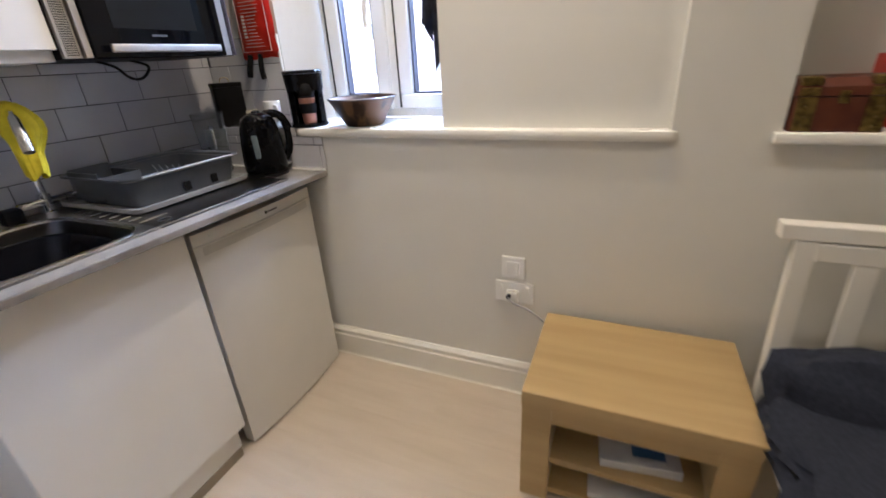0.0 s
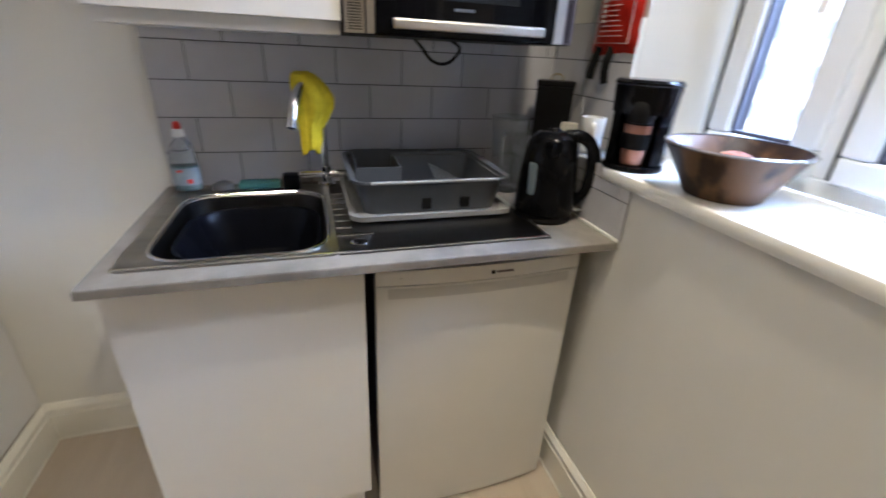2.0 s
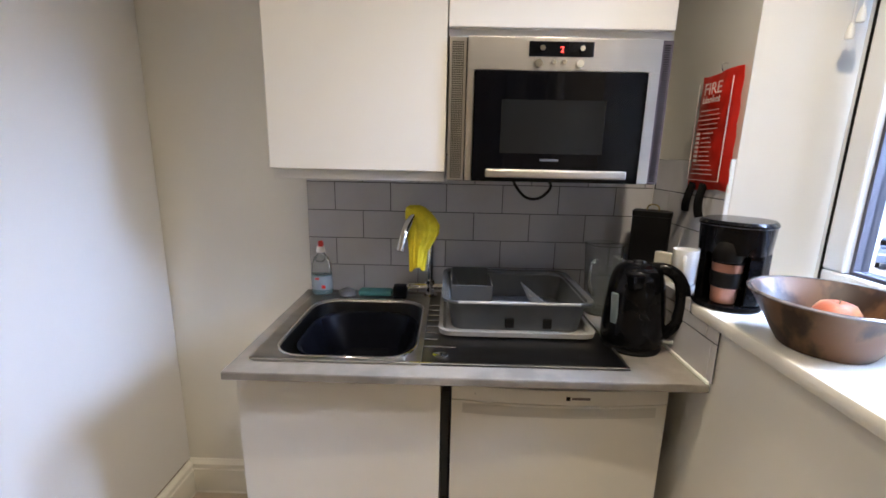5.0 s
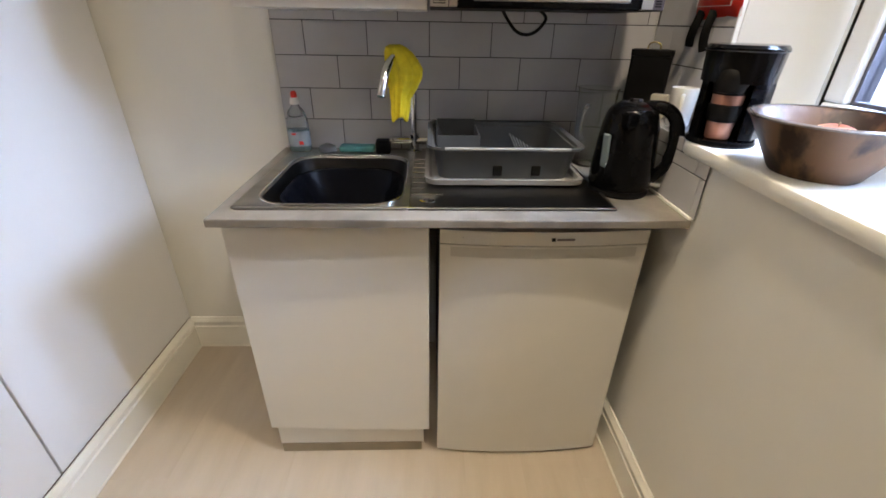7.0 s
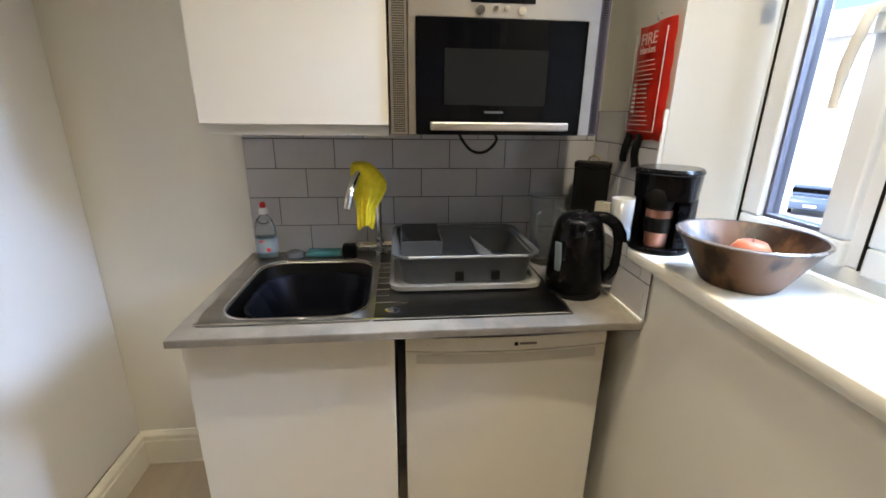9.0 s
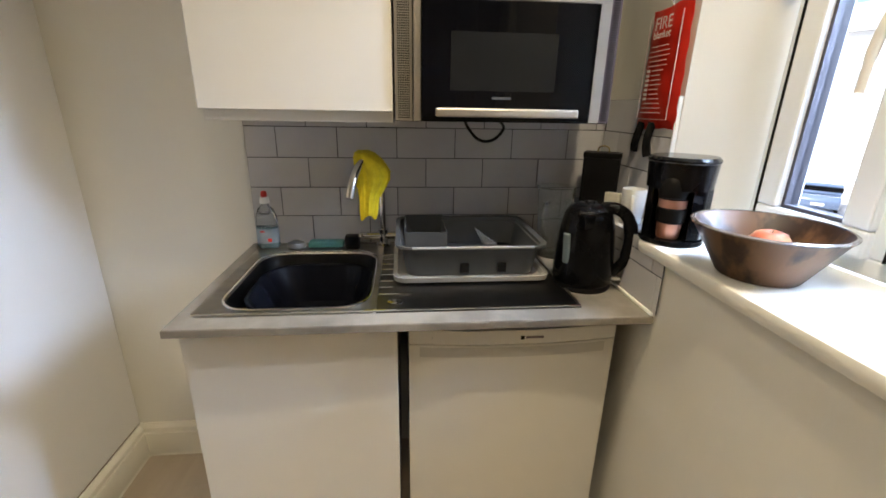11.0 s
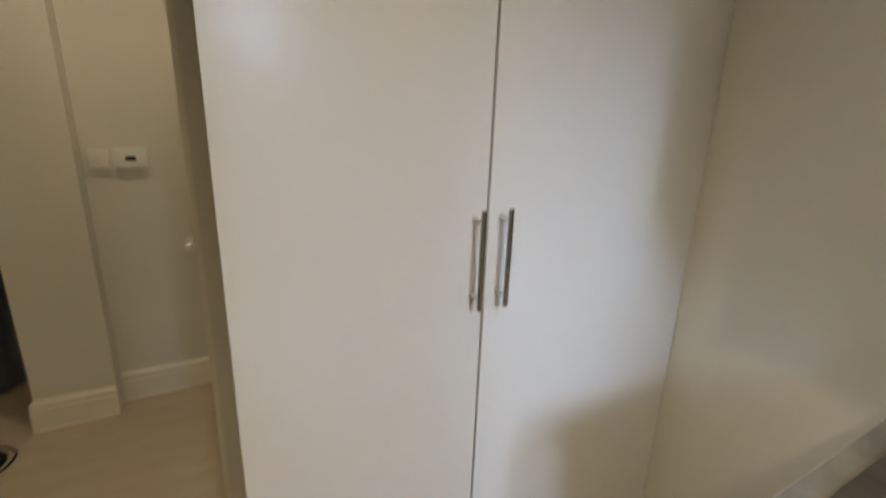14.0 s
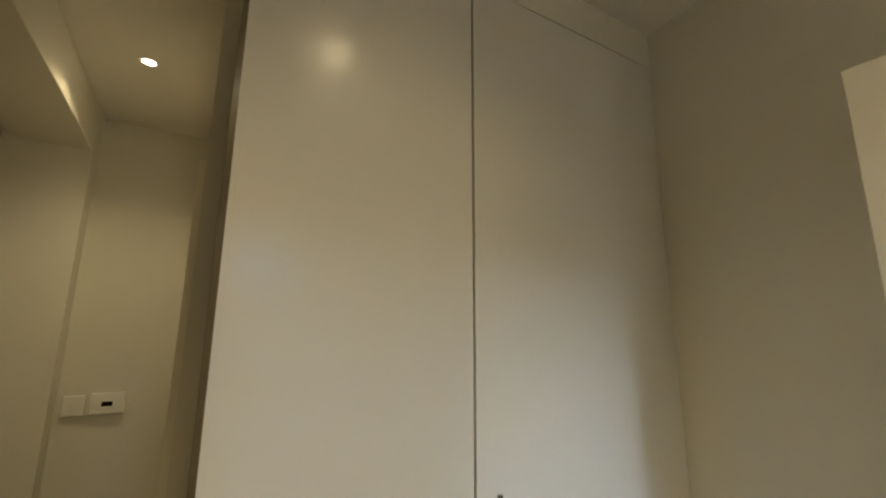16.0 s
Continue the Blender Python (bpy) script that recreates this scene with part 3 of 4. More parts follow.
wt = thing("worktop", 0.0, 0.0, 0.872, "grey stone-look laminate worktop over cabinet and fridge", "worktop")
wtm = shell([(rounded(0.31825, 0.457, 0.31675, 0.569, 0.002), 0.020), (rounded(0.31825, 0.457, 0.31675, 0.569, 0.002), 0.040), (rounded(0.3325, 0.1525, 0.2325, 0.1975, 0.02), 0.040), (rounded(0.3325, 0.1525, 0.2325, 0.1975, 0.02), 0.020), (rounded(0.31825, 0.457, 0.31675, 0.569, 0.002), 0.020)])
bmesh.ops.remove_doubles(wtm, verts=wtm.verts, dist=0.00001)
part("slab", wtm, M_STONE, wt)
part("edge_strip", boxes((0.6355, 0.6375, -0.112, 1.026, 0.021, 0.039), bevel=0.0008, seg=1), M_STONE, wt)
part("sealant", boxes((0.0015, 0.632, 1.0195, 1.0262, 0.0405, 0.046)), M_WHITEP, wt, "white sealant line")

# ---- sink ----
sink = thing("sink", 0.0, 0.0, 0.912, "stainless steel inset sink with drainer, bowl empty", "sink")


def ring_between(outer, inner, z0, z1):
    return shell([(outer, z0), (outer, z1), (inner, z1), (inner, z0)])


ocx, ocy, ohx, ohy = 0.3135, 0.1525, 0.235, 0.2275
part("rim", shell([(rounded(0.3135, 0.1390, 0.2665, 0.2140, 0.02), 0.0005), (rounded(0.3135, 0.1390, 0.2655, 0.2135, 0.02), 0.005), (rounded(0.333, 0.150, 0.222, 0.190, 0.085), 0.0035), (rounded(0.333, 0.150, 0.214, 0.183, 0.08), -0.004)]), M_STEEL, sink, smooth=True)
# bowl in the darkened steel, which stands in for the shade inside
part("bowl", shell([(rounded(0.333, 0.150, 0.214, 0.183, 0.08), -0.004), (rounded(0.333, 0.150, 0.205, 0.175, 0.075), -0.10), (rounded(0.333, 0.150, 0.190, 0.160, 0.07), -0.145), (rounded(0.333, 0.150, 0.15, 0.13, 0.06), -0.155), (rounded(0.333, 0.150, 0.03, 0.03, 0.029), -0.158)], close_last=True), M_SHADED_STEEL, sink, smooth=True)
# thin bead added in bright chrome to give the steel edge its highlight
edge_pts = [(x, y, 0.0042) for x, y in rounded(0.333, 0.150, 0.218, 0.1865, 0.083)]
part("bowl_edge", tube(edge_pts + edge_pts[:1], 0.0032, 8, flat=0.6), M_CHROME, sink, "chrome bead round the bowl, added for its highlight", smooth=True)
drain = bmesh.new()
box(drain, 0.047, 0.580, 0.3535, 0.868, 0.0005, 0.0045, bevel=0.0015)
# drainer darkened the same way for what it reflects
part("drainer", drain, M_SHADED_STEEL, sink)
# steel lip set in chrome so the colour carries its highlight
part("raised_edge", boxes((0.5745, 0.5805, -0.072, 0.866, 0.0052, 0.0085), bevel=0.0012), M_CHROME, sink, "front edge in brighter metal for its highlight")
part("raised_edge", boxes((0.047, 0.574, 0.862, 0.868, 0.0046, 0.008), bevel=0.0012), M_STEEL, sink)
for i in range(8):
    xx = 0.165 + 0.045 * i
    part("ridge", boxes((xx, xx + 0.006, 0.3555, 0.3920 if i < 7 else 0.44, 0.0046, 0.0085), bevel=0.0015), M_CHROME, sink)
part("overflow_plug", lathe([(0, 0.0046), (0.020, 0.0046), (0.020, 0.008), (0.015, 0.0088), (0, 0.0088)], 24, 0.530, 0.400, 0.7, 1.0), M_CHROME, sink, smooth=True)

wb = thing("washing_up_bowl", 0.304, 0.150, 0.757, "black plastic washing-up bowl standing in the sink", "washing-up bowl")
part("bowl", shell([(rounded(0, 0, 0.130, 0.120, 0.07), 0.0), (rounded(0, 0, 0.170, 0.164, 0.105), 0.116), (rounded(0, 0, 0.178, 0.172, 0.11), 0.119), (rounded(0, 0, 0.178, 0.172, 0.11), 0.112), (rounded(0, 0, 0.167, 0.161, 0.103), 0.111), (rounded(0, 0, 0.127, 0.117, 0.068), 0.005)], close_first=True, close_last=True), M_NAVYP, wb, smooth=True)
part("label_strip", boxes((0.1690, 0.1775, -0.055, 0.055, 0.1195, 0.1208), bevel=0.0005), M_GREYL, wb, "pale strip on the rim")

# ---- mixer tap ----
tap = thing("mixer_tap", 0.062, 0.352, 0.917, "chrome mixer tap with a swan neck spout", "tap")
part("base", lathe([(0, 0.0), (0.026, 0.0), (0.026, 0.006), (0.017, 0.010), (0.015, 0.045), (0.018, 0.048), (0.018, 0.062), (0, 0.066)], 24), M_CHROME, tap, smooth=True)
part("bridge", tube([(0.0, -0.062, 0.038), (0.0, 0.050, 0.038)], 0.013, 16), M_CHROME, tap, smooth=True)
part("spout", tube(arc([(0, 0, 0.06), (0, 0, 0.13), (0.0, 0.0, 0.21), (0.012, -0.004, 0.270), (0.060, -0.022, 0.313), (0.125, -0.046, 0.315), (0.187, -0.069, 0.278), (0.222, -0.083, 0.214)]), [0.0105] * 34 + [0.013] * 9, 16), M_CHROME, tap, smooth=True)
for sy in (-1, 1):
    k = part("tap_handle", tube([(0.0, sy * 0.052, 0.038), (0.0, sy * 0.080, 0.038)], 0.014, 14), M_CHROME, tap, "chrome quarter-turn handle", smooth=True)
    part("lever", tube([(0.0, sy * 0.070, 0.038), (0.032, sy * 0.078, 0.047)], 0.005, 10), M_CHROME, k, smooth=True)

# ---- yellow cloth over the spout ----


def draped_cloth():
    c = thing("cleaning_cloth", 0.160, 0.316, 1.05, "yellow dish cloth draped over the chrome tap spout", "cloth")
    bm = bmesh.new()
    # height, middle (x, y), half sizes (x, y)
    rows = [(0.000, 0.020, -0.004, 0.022, 0.020), (0.004, 0.020, -0.004, 0.024, 0.024), (0.030, 0.018, -0.002, 0.026, 0.027), (0.065, 0.014, 0.001, 0.028, 0.029), (0.095, 0.008, 0.010, 0.032, 0.040),
            (0.120, 0.000, 0.014, 0.040, 0.050), (0.145, -0.006, 0.014, 0.048, 0.052), (0.168, -0.006, 0.006, 0.053, 0.048), (0.188, -0.004, -0.003, 0.050, 0.041), (0.201, 0.000, -0.010, 0.040, 0.031), (0.208, 0.002, -0.013, 0.020, 0.016)]
    n = 72
    rings = []
    for z, mx, my, hx, hy in rows:
        ring = []
        for i in range(n):
            a = 2 * math.pi * i / n
            f = 1 + (0.11 * math.sin(5 * a + 9 * z) + 0.06 * math.sin(11 * a + 21 * z) + 0.035 * math.sin(19 * a)) * (1 - (z / 0.2) ** 3)
            dip = 0.010 * math.sin(2 * a + 1) * (1 - z / 0.194)
            ring.append(bm.verts.new((mx + hx * f * math.cos(a), my + hy * f * math.sin(a), z + dip)))
        rings.append(ring)
    for a, b in zip(rings, rings[1:]):
        for i in range(n):
            j = (i + 1) % n
            bm.faces.new((a[i], a[j], b[j], b[i]))
    bm.faces.new(rings[-1])
    bmesh.ops.recalc_face_normals(bm, faces=bm.faces)
    bmesh.ops.solidify(bm, geom=list(bm.faces), thickness=0.002)
    part("fabric", bm, M_YELLOW, c, smooth=True)


draped_cloth()

# ---- things along the back of the sink ----
so2 = thing("soap_bottle", 0.062, -0.040, 0.917, "clear washing-up liquid bottle with a red cap, blue liquid", "bottle")
part("bottle", lathe([(0, 0.0), (0.034, 0.0), (0.038, 0.008), (0.037, 0.07), (0.034, 0.11), (0.026, 0.135), (0.013, 0.148), (0.012, 0.155), (0, 0.155)], 28, sx=0.7), M_CLEAR, so2, smooth=True)
part("liquid", lathe([(0, 0.003), (0.032, 0.003), (0.0355, 0.010), (0.0350, 0.075), (0, 0.075)], 28, sx=0.66), M_SOAP, so2, "blue washing-up liquid", smooth=True)
part("label", lathe([(0.0378, 0.020), (0.0380, 0.022), (0.0374, 0.068), (0.0370, 0.070)], 28, sx=0.71), M_LABEL, so2, "blue and white label", smooth=True)
for ly, lz, hh in ((-0.010, 0.062, 0.003), (0.012, 0.032, 0.006)):
    part("label_mark", boxes((0.0258, 0.0274, ly - 0.007, ly + 0.007, lz - hh, lz + hh), bevel=0.0005), M_REDCAP, so2, "small red print on the label")
part("neck", lathe([(0.015, 0.155), (0.016, 0.158), (0.013, 0.175), (0, 0.176)], 20), M_WHITEP, so2, smooth=True)
part("cap", lathe([(0.009, 0.176), (0.010, 0.178), (0.010, 0.190), (0.006, 0.196), (0, 0.196)], 20), M_REDCAP, so2, "red cap", smooth=True)
sp = thing("scouring_sponge", 0.062, 0.150, 0.917, "dark teal sponge lying behind the sink bowl", "sponge")
part("sponge", boxes((-0.022, 0.026, -0.055, 0.065, 0.0, 0.022), bevel=0.008), M_TEAL, sp, smooth=True)
sp2 = thing("dish_brush", 0.078, 0.055, 0.917, "grey scrubbing pad lying behind the sink", "brush")
part("pad", lathe([(0, 0), (0.026, 0), (0.030, 0.008), (0.026, 0.020), (0.010, 0.028), (0, 0.029)], 20, sy=1.1), M_GREYP, sp2, smooth=True)
sp3 = thing("scrubbing_sponge", 0.085, 0.250, 0.917, "black square sponge beside the tap", "sponge")
part("sponge", boxes((-0.024, 0.024, -0.028, 0.022, 0.0, 0.046), bevel=0.007), M_MATT, sp3, smooth=True)

# ---- dish rack ----
tray = thing("drip_tray", 0.222, 0.616, 0.917, "pale grey plastic drip tray under the dish rack", "tray")
part("tray", shell([(rounded(0, 0, 0.185, 0.210, 0.03), 0.0), (rounded(0, 0, 0.200, 0.222, 0.035), 0.006), (rounded(0, 0, 0.202, 0.224, 0.036), 0.020), (rounded(0, 0, 0.190, 0.212, 0.03), 0.020), (rounded(0, 0, 0.182, 0.204, 0.03), 0.010)], close_first=True, close_last=True), M_GREYL, tray, smooth=True)
rack = thing("dish_rack", 0.235, 0.616, 0.929, "grey plastic dish rack with cutlery holder, empty", "dish rack")
part("basket", shell([(rounded(0, 0, 0.150, 0.185, 0.035), 0.0), (rounded(0, 0, 0.166, 0.203, 0.04), 0.090), (rounded(0, 0, 0.180, 0.217, 0.045), 0.094), (rounded(0, 0, 0.180, 0.217, 0.045), 0.087), (rounded(0, 0, 0.176, 0.213, 0.045), 0.086), (rounded(0, 0, 0.160, 0.197, 0.04), 0.080), (rounded(0, 0, 0.145, 0.180, 0.035), 0.004)], close_first=True, close_last=True), M_GREYP, rack, smooth=True)
part("front_band", tube([(0.1795, -0.170, 0.0915), (0.1795, 0.170, 0.0915)], 0.0045, 10), M_GREYL, rack, "worn pale front rim", smooth=True)
part("cutlery_box", boxes((-0.155, 0.0, -0.190, -0.186, 0.01, 0.100), (-0.155, 0.0, -0.060, -0.056, 0.01, 0.085), (-0.002, 0.002, -0.186, -0.060, 0.01, 0.085), (-0.156, -0.152, -0.186, -0.060, 0.01, 0.105)), M_GREYP, rack)
for i in range(9):
    t = i / 8
    px, py = -0.10 + 0.22 * t, 0.085 + 0.045 * t
    part("prong", tube([(px, py, 0.004), (px + 0.003, py - 0.034, 0.070)], 0.0018, 8), M_GREYL, rack)
for dy in (-0.022, 0.085):
    part("slot", boxes((0.1602, 0.1665, dy - 0.013, dy + 0.013, 0.012, 0.042), bevel=0.003), M_MATT, rack, "dark drainage slot")

# ---- kettle ----
ket = thing("kettle", 0.425, 0.928, 0.912, "glossy black plastic kettle on its round base", "kettle", rz=62)
part("power_base", lathe([(0, 0), (0.076, 0), (0.079, 0.006), (0.076, 0.016), (0, 0.018)], 36), M_MATT, ket, smooth=True)
kb = part("body", lathe([(0, 0.019), (0.078, 0.019), (0.081, 0.026), (0.081, 0.06), (0.077, 0.12), (0.071, 0.175), (0.064, 0.206), (0.055, 0.222), (0.050, 0.226), (0, 0.228)], 40), M_BLACK, ket, smooth=True)
part("lid", lathe([(0, 0.246), (0.014, 0.244), (0.018, 0.238), (0.036, 0.235), (0.048, 0.228), (0.050, 0.226)], 30), M_BLACK, ket, smooth=True)
part("handle", tube(arc([(0.030, 0, 0.226), (0.070, 0, 0.226), (0.100, 0, 0.202), (0.113, 0, 0.150), (0.106, 0, 0.090), (0.076, 0, 0.045)]), [0.013] * 14 + [0.0145] * 10 + [0.012] * 7, 14, flat=1.25), M_BLACK, ket, smooth=True)
part("spout_lip", prism([(-0.022, -0.060), (0.022, -0.060), (0.0, -0.088)], 0.180, 0.218, bevel=0.004), M_BLACK, ket)
gauge = part("water_window", boxes((-0.011, 0.011, -0.004, 0.004, -0.056, 0.056), bevel=0.004), M_DARKW, ket, "grey-blue water level window")
gauge.matrix_basis = pose(-0.0425, -0.0655, 0.108, 5, 0, -33)
part("switch", boxes((0.074, 0.104, -0.010, 0.010, 0.026, 0.036), bevel=0.003), M_GREYL, ket, "pale rocker switch")

# ---- things in the corner ----
canister = thing("black_canister", 0.128, 1.088, 1.0785, "black square canister with a tan cord loop on the ledge", "canister", rz=60)
part("body", prism(rounded(0, 0, 0.058, 0.036, 0.010), 0.0, 0.158, bevel=0.0), M_MATT, canister, smooth=True)
part("lid", prism(rounded(0, 0, 0.060, 0.038, 0.011), 0.1585, 0.176, bevel=0.002), M_MATT, canister, "black lid")
part("loop", tube(arc([(-0.018, 0, 0.176), (-0.015, 0, 0.190), (0.0, 0, 0.196), (0.015, 0, 0.190), (0.018, 0, 0.176)]), 0.0022, 8), M_BRASS, canister, "thin tan cord loop", smooth=True)
jug = thing("measuring_jug", 0.170, 0.925, 0.912, "clear plastic measuring jug behind the kettle", "jug")
part("body", lathe([(0, 0), (0.045, 0), (0.048, 0.004), (0.060, 0.228), (0.064, 0.236), (0.061, 0.237), (0.057, 0.228), (0.045, 0.006), (0, 0.005)], 32), M_CLEAR, jug, smooth=True)
part("handle", tube(arc([(0.045, -0.035, 0.19), (0.078, -0.060, 0.185), (0.080, -0.062, 0.11), (0.042, -0.033, 0.07)]), 0.006, 10), M_CLEAR, jug, smooth=True)
mug = thing("mug", 0.372, 1.078, 1.0785, "white mug standing on the tiled ledge", "mug")
part("cup", lathe([(0, 0), (0.026, 0), (0.029, 0.004), (0.0335, 0.095), (0.0335, 0.098), (0.031, 0.098), (0.028, 0.006), (0, 0.005)], 32), M_WHITEP, mug, smooth=True)
part("handle", tube(arc([(0.026, -0.016, 0.082), (0.050, -0.030, 0.078), (0.054, -0.032, 0.05), (0.044, -0.026, 0.028), (0.024, -0.015, 0.022)]), 0.005, 10), M_WHITEP, mug, smooth=True)
bag = thing("paper_packet", 0.262, 1.075, 1.0785, "small cream paper packet on the tiled ledge", "packet", rz=40)
part("packet", prism([(-0.026, -0.010), (0.024, -0.012), (0.022, 0.012), (-0.020, 0.010)], 0.0, 0.066, bevel=0.004), M_CREAM, bag)

# ---- coffee maker ----
cm = thing("coffee_maker", 0.540, 1.094, 1.0775, "small black coffee maker holding a copper banded cup", "coffee maker", rz=42)
part("foot", lathe([(0, 0), (0.072, 0), (0.074, 0.004), (0.071, 0.012), (0, 0.013)], 40), M_BLACK, cm, smooth=True)
col = [(0.070, 0.030), (0.052, 0.062), (0.0, 0.072), (-0.052, 0.062), (-0.070, 0.030), (-0.066, -0.018), (-0.044, -0.040), (-0.038, -0.012), (-0.030, 0.012), (0.030, 0.012), (0.038, -0.012), (0.044, -0.040), (0.066, -0.018)]
part("column", prism(col, 0.013, 0.135, bevel=0.003), M_BLACK, cm)
part("head", shell([(rounded(0, 0.0, 0.070, 0.070, 0.055, 8), 0.1352), (rounded(0, 0.0, 0.074, 0.074, 0.060, 8), 0.196), (rounded(0, 0.0, 0.076, 0.076, 0.062, 8), 0.203), (rounded(0, 0.0, 0.070, 0.070, 0.056, 8), 0.2095)], True, True), M_BLACK, cm, smooth=True)
part("lid_line", shell([(rounded(0, 0.0, 0.0752, 0.0752, 0.061, 8), 0.1965), (rounded(0, 0.0, 0.0768, 0.0768, 0.062, 8), 0.199)]), M_GREYP, cm, "thin grey lid seam", smooth=True)
part("filter_front", lathe([(0.018, 0.112), (0.030, 0.116), (0.036, 0.138), (0.033, 0.160), (0.022, 0.172), (0.0, 0.176)], 30, 0, -0.042), M_MATT, cm, smooth=True)
ca, sa = math.cos(radians(42)), math.sin(radians(42))
cup = thing("travel_mug", 0.540 + 0.030 * sa, 1.094 - 0.030 * ca, 1.0915, "copper travel mug with black grip in the coffee maker", "travel mug")
part("cup", lathe([(0, 0), (0.024, 0), (0.026, 0.006), (0.0325, 0.098), (0, 0.099)], 30), M_COPPER, cup, smooth=True)
part("grip", lathe([(0.0288, 0.038), (0.0315, 0.040), (0.0345, 0.074), (0.0315, 0.076)], 30), M_MATT, cup, "black rubber grip", smooth=True)
part("lid", lathe([(0.0335, 0.096), (0.0345, 0.101), (0.030, 0.106), (0, 0.107)], 30), M_MATT, cup, "black lid", smooth=True)

# ---- fruit bowl ----
bw = thing("fruit_bowl", 0.778, 1.130, 1.0775, "dark wooden bowl with a thin dark rim, holding fruit", "bowl")
part("bowl", lathe([(0, 0), (0.070, 0), (0.074, 0.004), (0.128, 0.096), (0.132, 0.101), (0.128, 0.103), (0.123, 0.099), (0.068, 0.010), (0, 0.008)], 56), M_WOODD, bw, smooth=True)
part("rim", lathe([(0.1262, 0.1036), (0.1300, 0.1046), (0.1340, 0.1018), (0.1325, 0.0985), (0.1262, 0.1028)], 56), M_RIM, bw, "dark rim with paler patches", smooth=True)


def apple(name, x, y, z, r, rz, label):
    a = thing(name, x, y, z, label, "fruit", rz)
    prof = [(0.0, 0.10), (0.25, 0.02), (0.55, 0.06), (0.86, 0.42), (1.0, 0.95), (0.95, 1.40), (0.72, 1.75), (0.42, 1.86), (0.15, 1.78), (0.0, 1.66)]
    part("fruit", lathe([(r * a1, r * a2) for a1, a2 in prof], 28), M_APPLE, a, smooth=True)
    part("stalk", tube([(0, 0, r * 1.66), (0.002, 0.001, r * 2.0)], 0.0015, 6), M_CARC, a)


apple("apple", 0.768, 1.150, 1.094, 0.038, 20, "red and yellow apple lying in the wooden bowl")
apple("apple", 0.812, 1.118, 1.0880, 0.027, 200, "smaller red apple lying in the wooden bowl")

# ---- fire blanket ----
fb = thing("fire_blanket", 0.314, WU, 1.495, "red vinyl fire blanket pouch hanging from a hook, black pull tapes", "fire blanket")
bm = bmesh.new()
nx, nz = 14, 22
front = []
for i in range(nx + 1):
    u = i / nx * 2 - 1
    col = []
    for j in range(nz + 1):
        v = j / nz * 2 - 1
        puff = 0.016 * (1 - abs(u) ** 3.0) * (1 - abs(v) ** 4)
        wr = 0.0016 * math.sin(9 * u + 6 * v) * (1 - u * u) + 0.0012 * math.sin(14 * v)
        col.append(bm.verts.new((u * (0.079 - 0.004 * v), -0.010 - puff - wr, v * 0.132 + 0.003 * math.sin(3 * u))))
    front.append(col)
for i in range(nx):
    for j in range(nz):
        bm.faces.new((front[i][j], front[i + 1][j], front[i + 1][j + 1], front[i][j + 1]))
bmesh.ops.solidify(bm, geom=list(bm.faces), thickness=-0.006)
bmesh.ops.recalc_face_normals(bm, faces=bm.faces)
bmesh.ops.scale(bm, vec=(1.17, 1.1, 1.19), verts=bm.verts)
pouch = part("pouch", bm, M_RED, fb, smooth=True)
part("hook", tube(arc([(0, -0.002, 0.178), (0, -0.014, 0.178), (0, -0.016, 0.166), (0, -0.010, 0.156)]), 0.002, 8), M_CHROME, fb)
front_m = pose(0, 0, 0, 90)
lettering("word", "FIRE", 0.044, M_PRINT, pouch, pose(0.0, -0.0322, 0.100, 90), "white word FIRE")
lettering("word", "blanket", 0.027, M_PRINT, pouch, pose(0.0, -0.0328, 0.078, 90), "white word blanket")
part("border", boxes((-0.074, -0.0728, -0.0278, -0.0260, -0.13, 0.135), (0.0728, 0.074, -0.0278, -0.0260, -0.13, 0.135), (-0.074, 0.074, -0.0278, -0.0260, -0.1312, -0.130)), M_PRINT, pouch, "thin white printed border")
rows_bm = bmesh.new()
for i in range(15):
    z = 0.058 - 0.0122 * i
    wide = 0.040 + 0.010 * ((i * 7) % 3) / 2
    if 4 < i < 12:
        box(rows_bm, -0.046, -0.030, -0.0334, -0.0322, z - 0.0035, z + 0.0035)
        box(rows_bm, -0.020, -0.020 + wide, -0.0334, -0.0322, z - 0.001, z + 0.001)
    else:
        box(rows_bm, -wide, wide, -0.0330, -0.0318, z - 0.0009, z + 0.0009)
part("small_print", rows_bm, M_PRINT, pouch, "rows of small white print", kind="stuff")
part("pull_tape", tube(arc([(-0.050, -0.020, -0.140), (-0.054, -0.028, -0.175), (-0.066, -0.026, -0.205), (-0.078, -0.018, -0.226)]), 0.011, 10, flat=0.25), M_MATT, fb, "black pull tape", smooth=True)
part("pull_tape", tube(arc([(0.004, -0.020, -0.140), (0.006, -0.030, -0.178), (0.000, -0.026, -0.210), (-0.002, -0.018, -0.235)]), 0.011, 10, flat=0.25), M_MATT, fb, "black pull tape", smooth=True)

# ---- wall cabinets and microwave ----
wc = thing("wall_cabinet", 0.0, 0.0, 1.345, "white wall cabinet with a plain closed door", "cabinet")
part("body", boxes((-0.006, 0.308, -0.088, 0.399, 0.0, 0.674), bevel=0.001, seg=1), M_UNIT, wc)
part("door", boxes((0.311, 0.330, -0.092, 0.400, 0.028, 0.676), bevel=0.002, seg=1), M_GLOSSF, wc)
wc2 = thing("top_cabinet", 0.0, 0.0, 1.728, "white flap cabinet above the microwave, closed", "cabinet")
part("body", boxes((-0.006, 0.308, 0.402, 0.992, 0.0, 0.291)), M_UNIT, wc2)
part("door", boxes((0.311, 0.332, 0.403, 0.990, 0.018, 0.293), bevel=0.002, seg=1), M_GLOSSF, wc2)

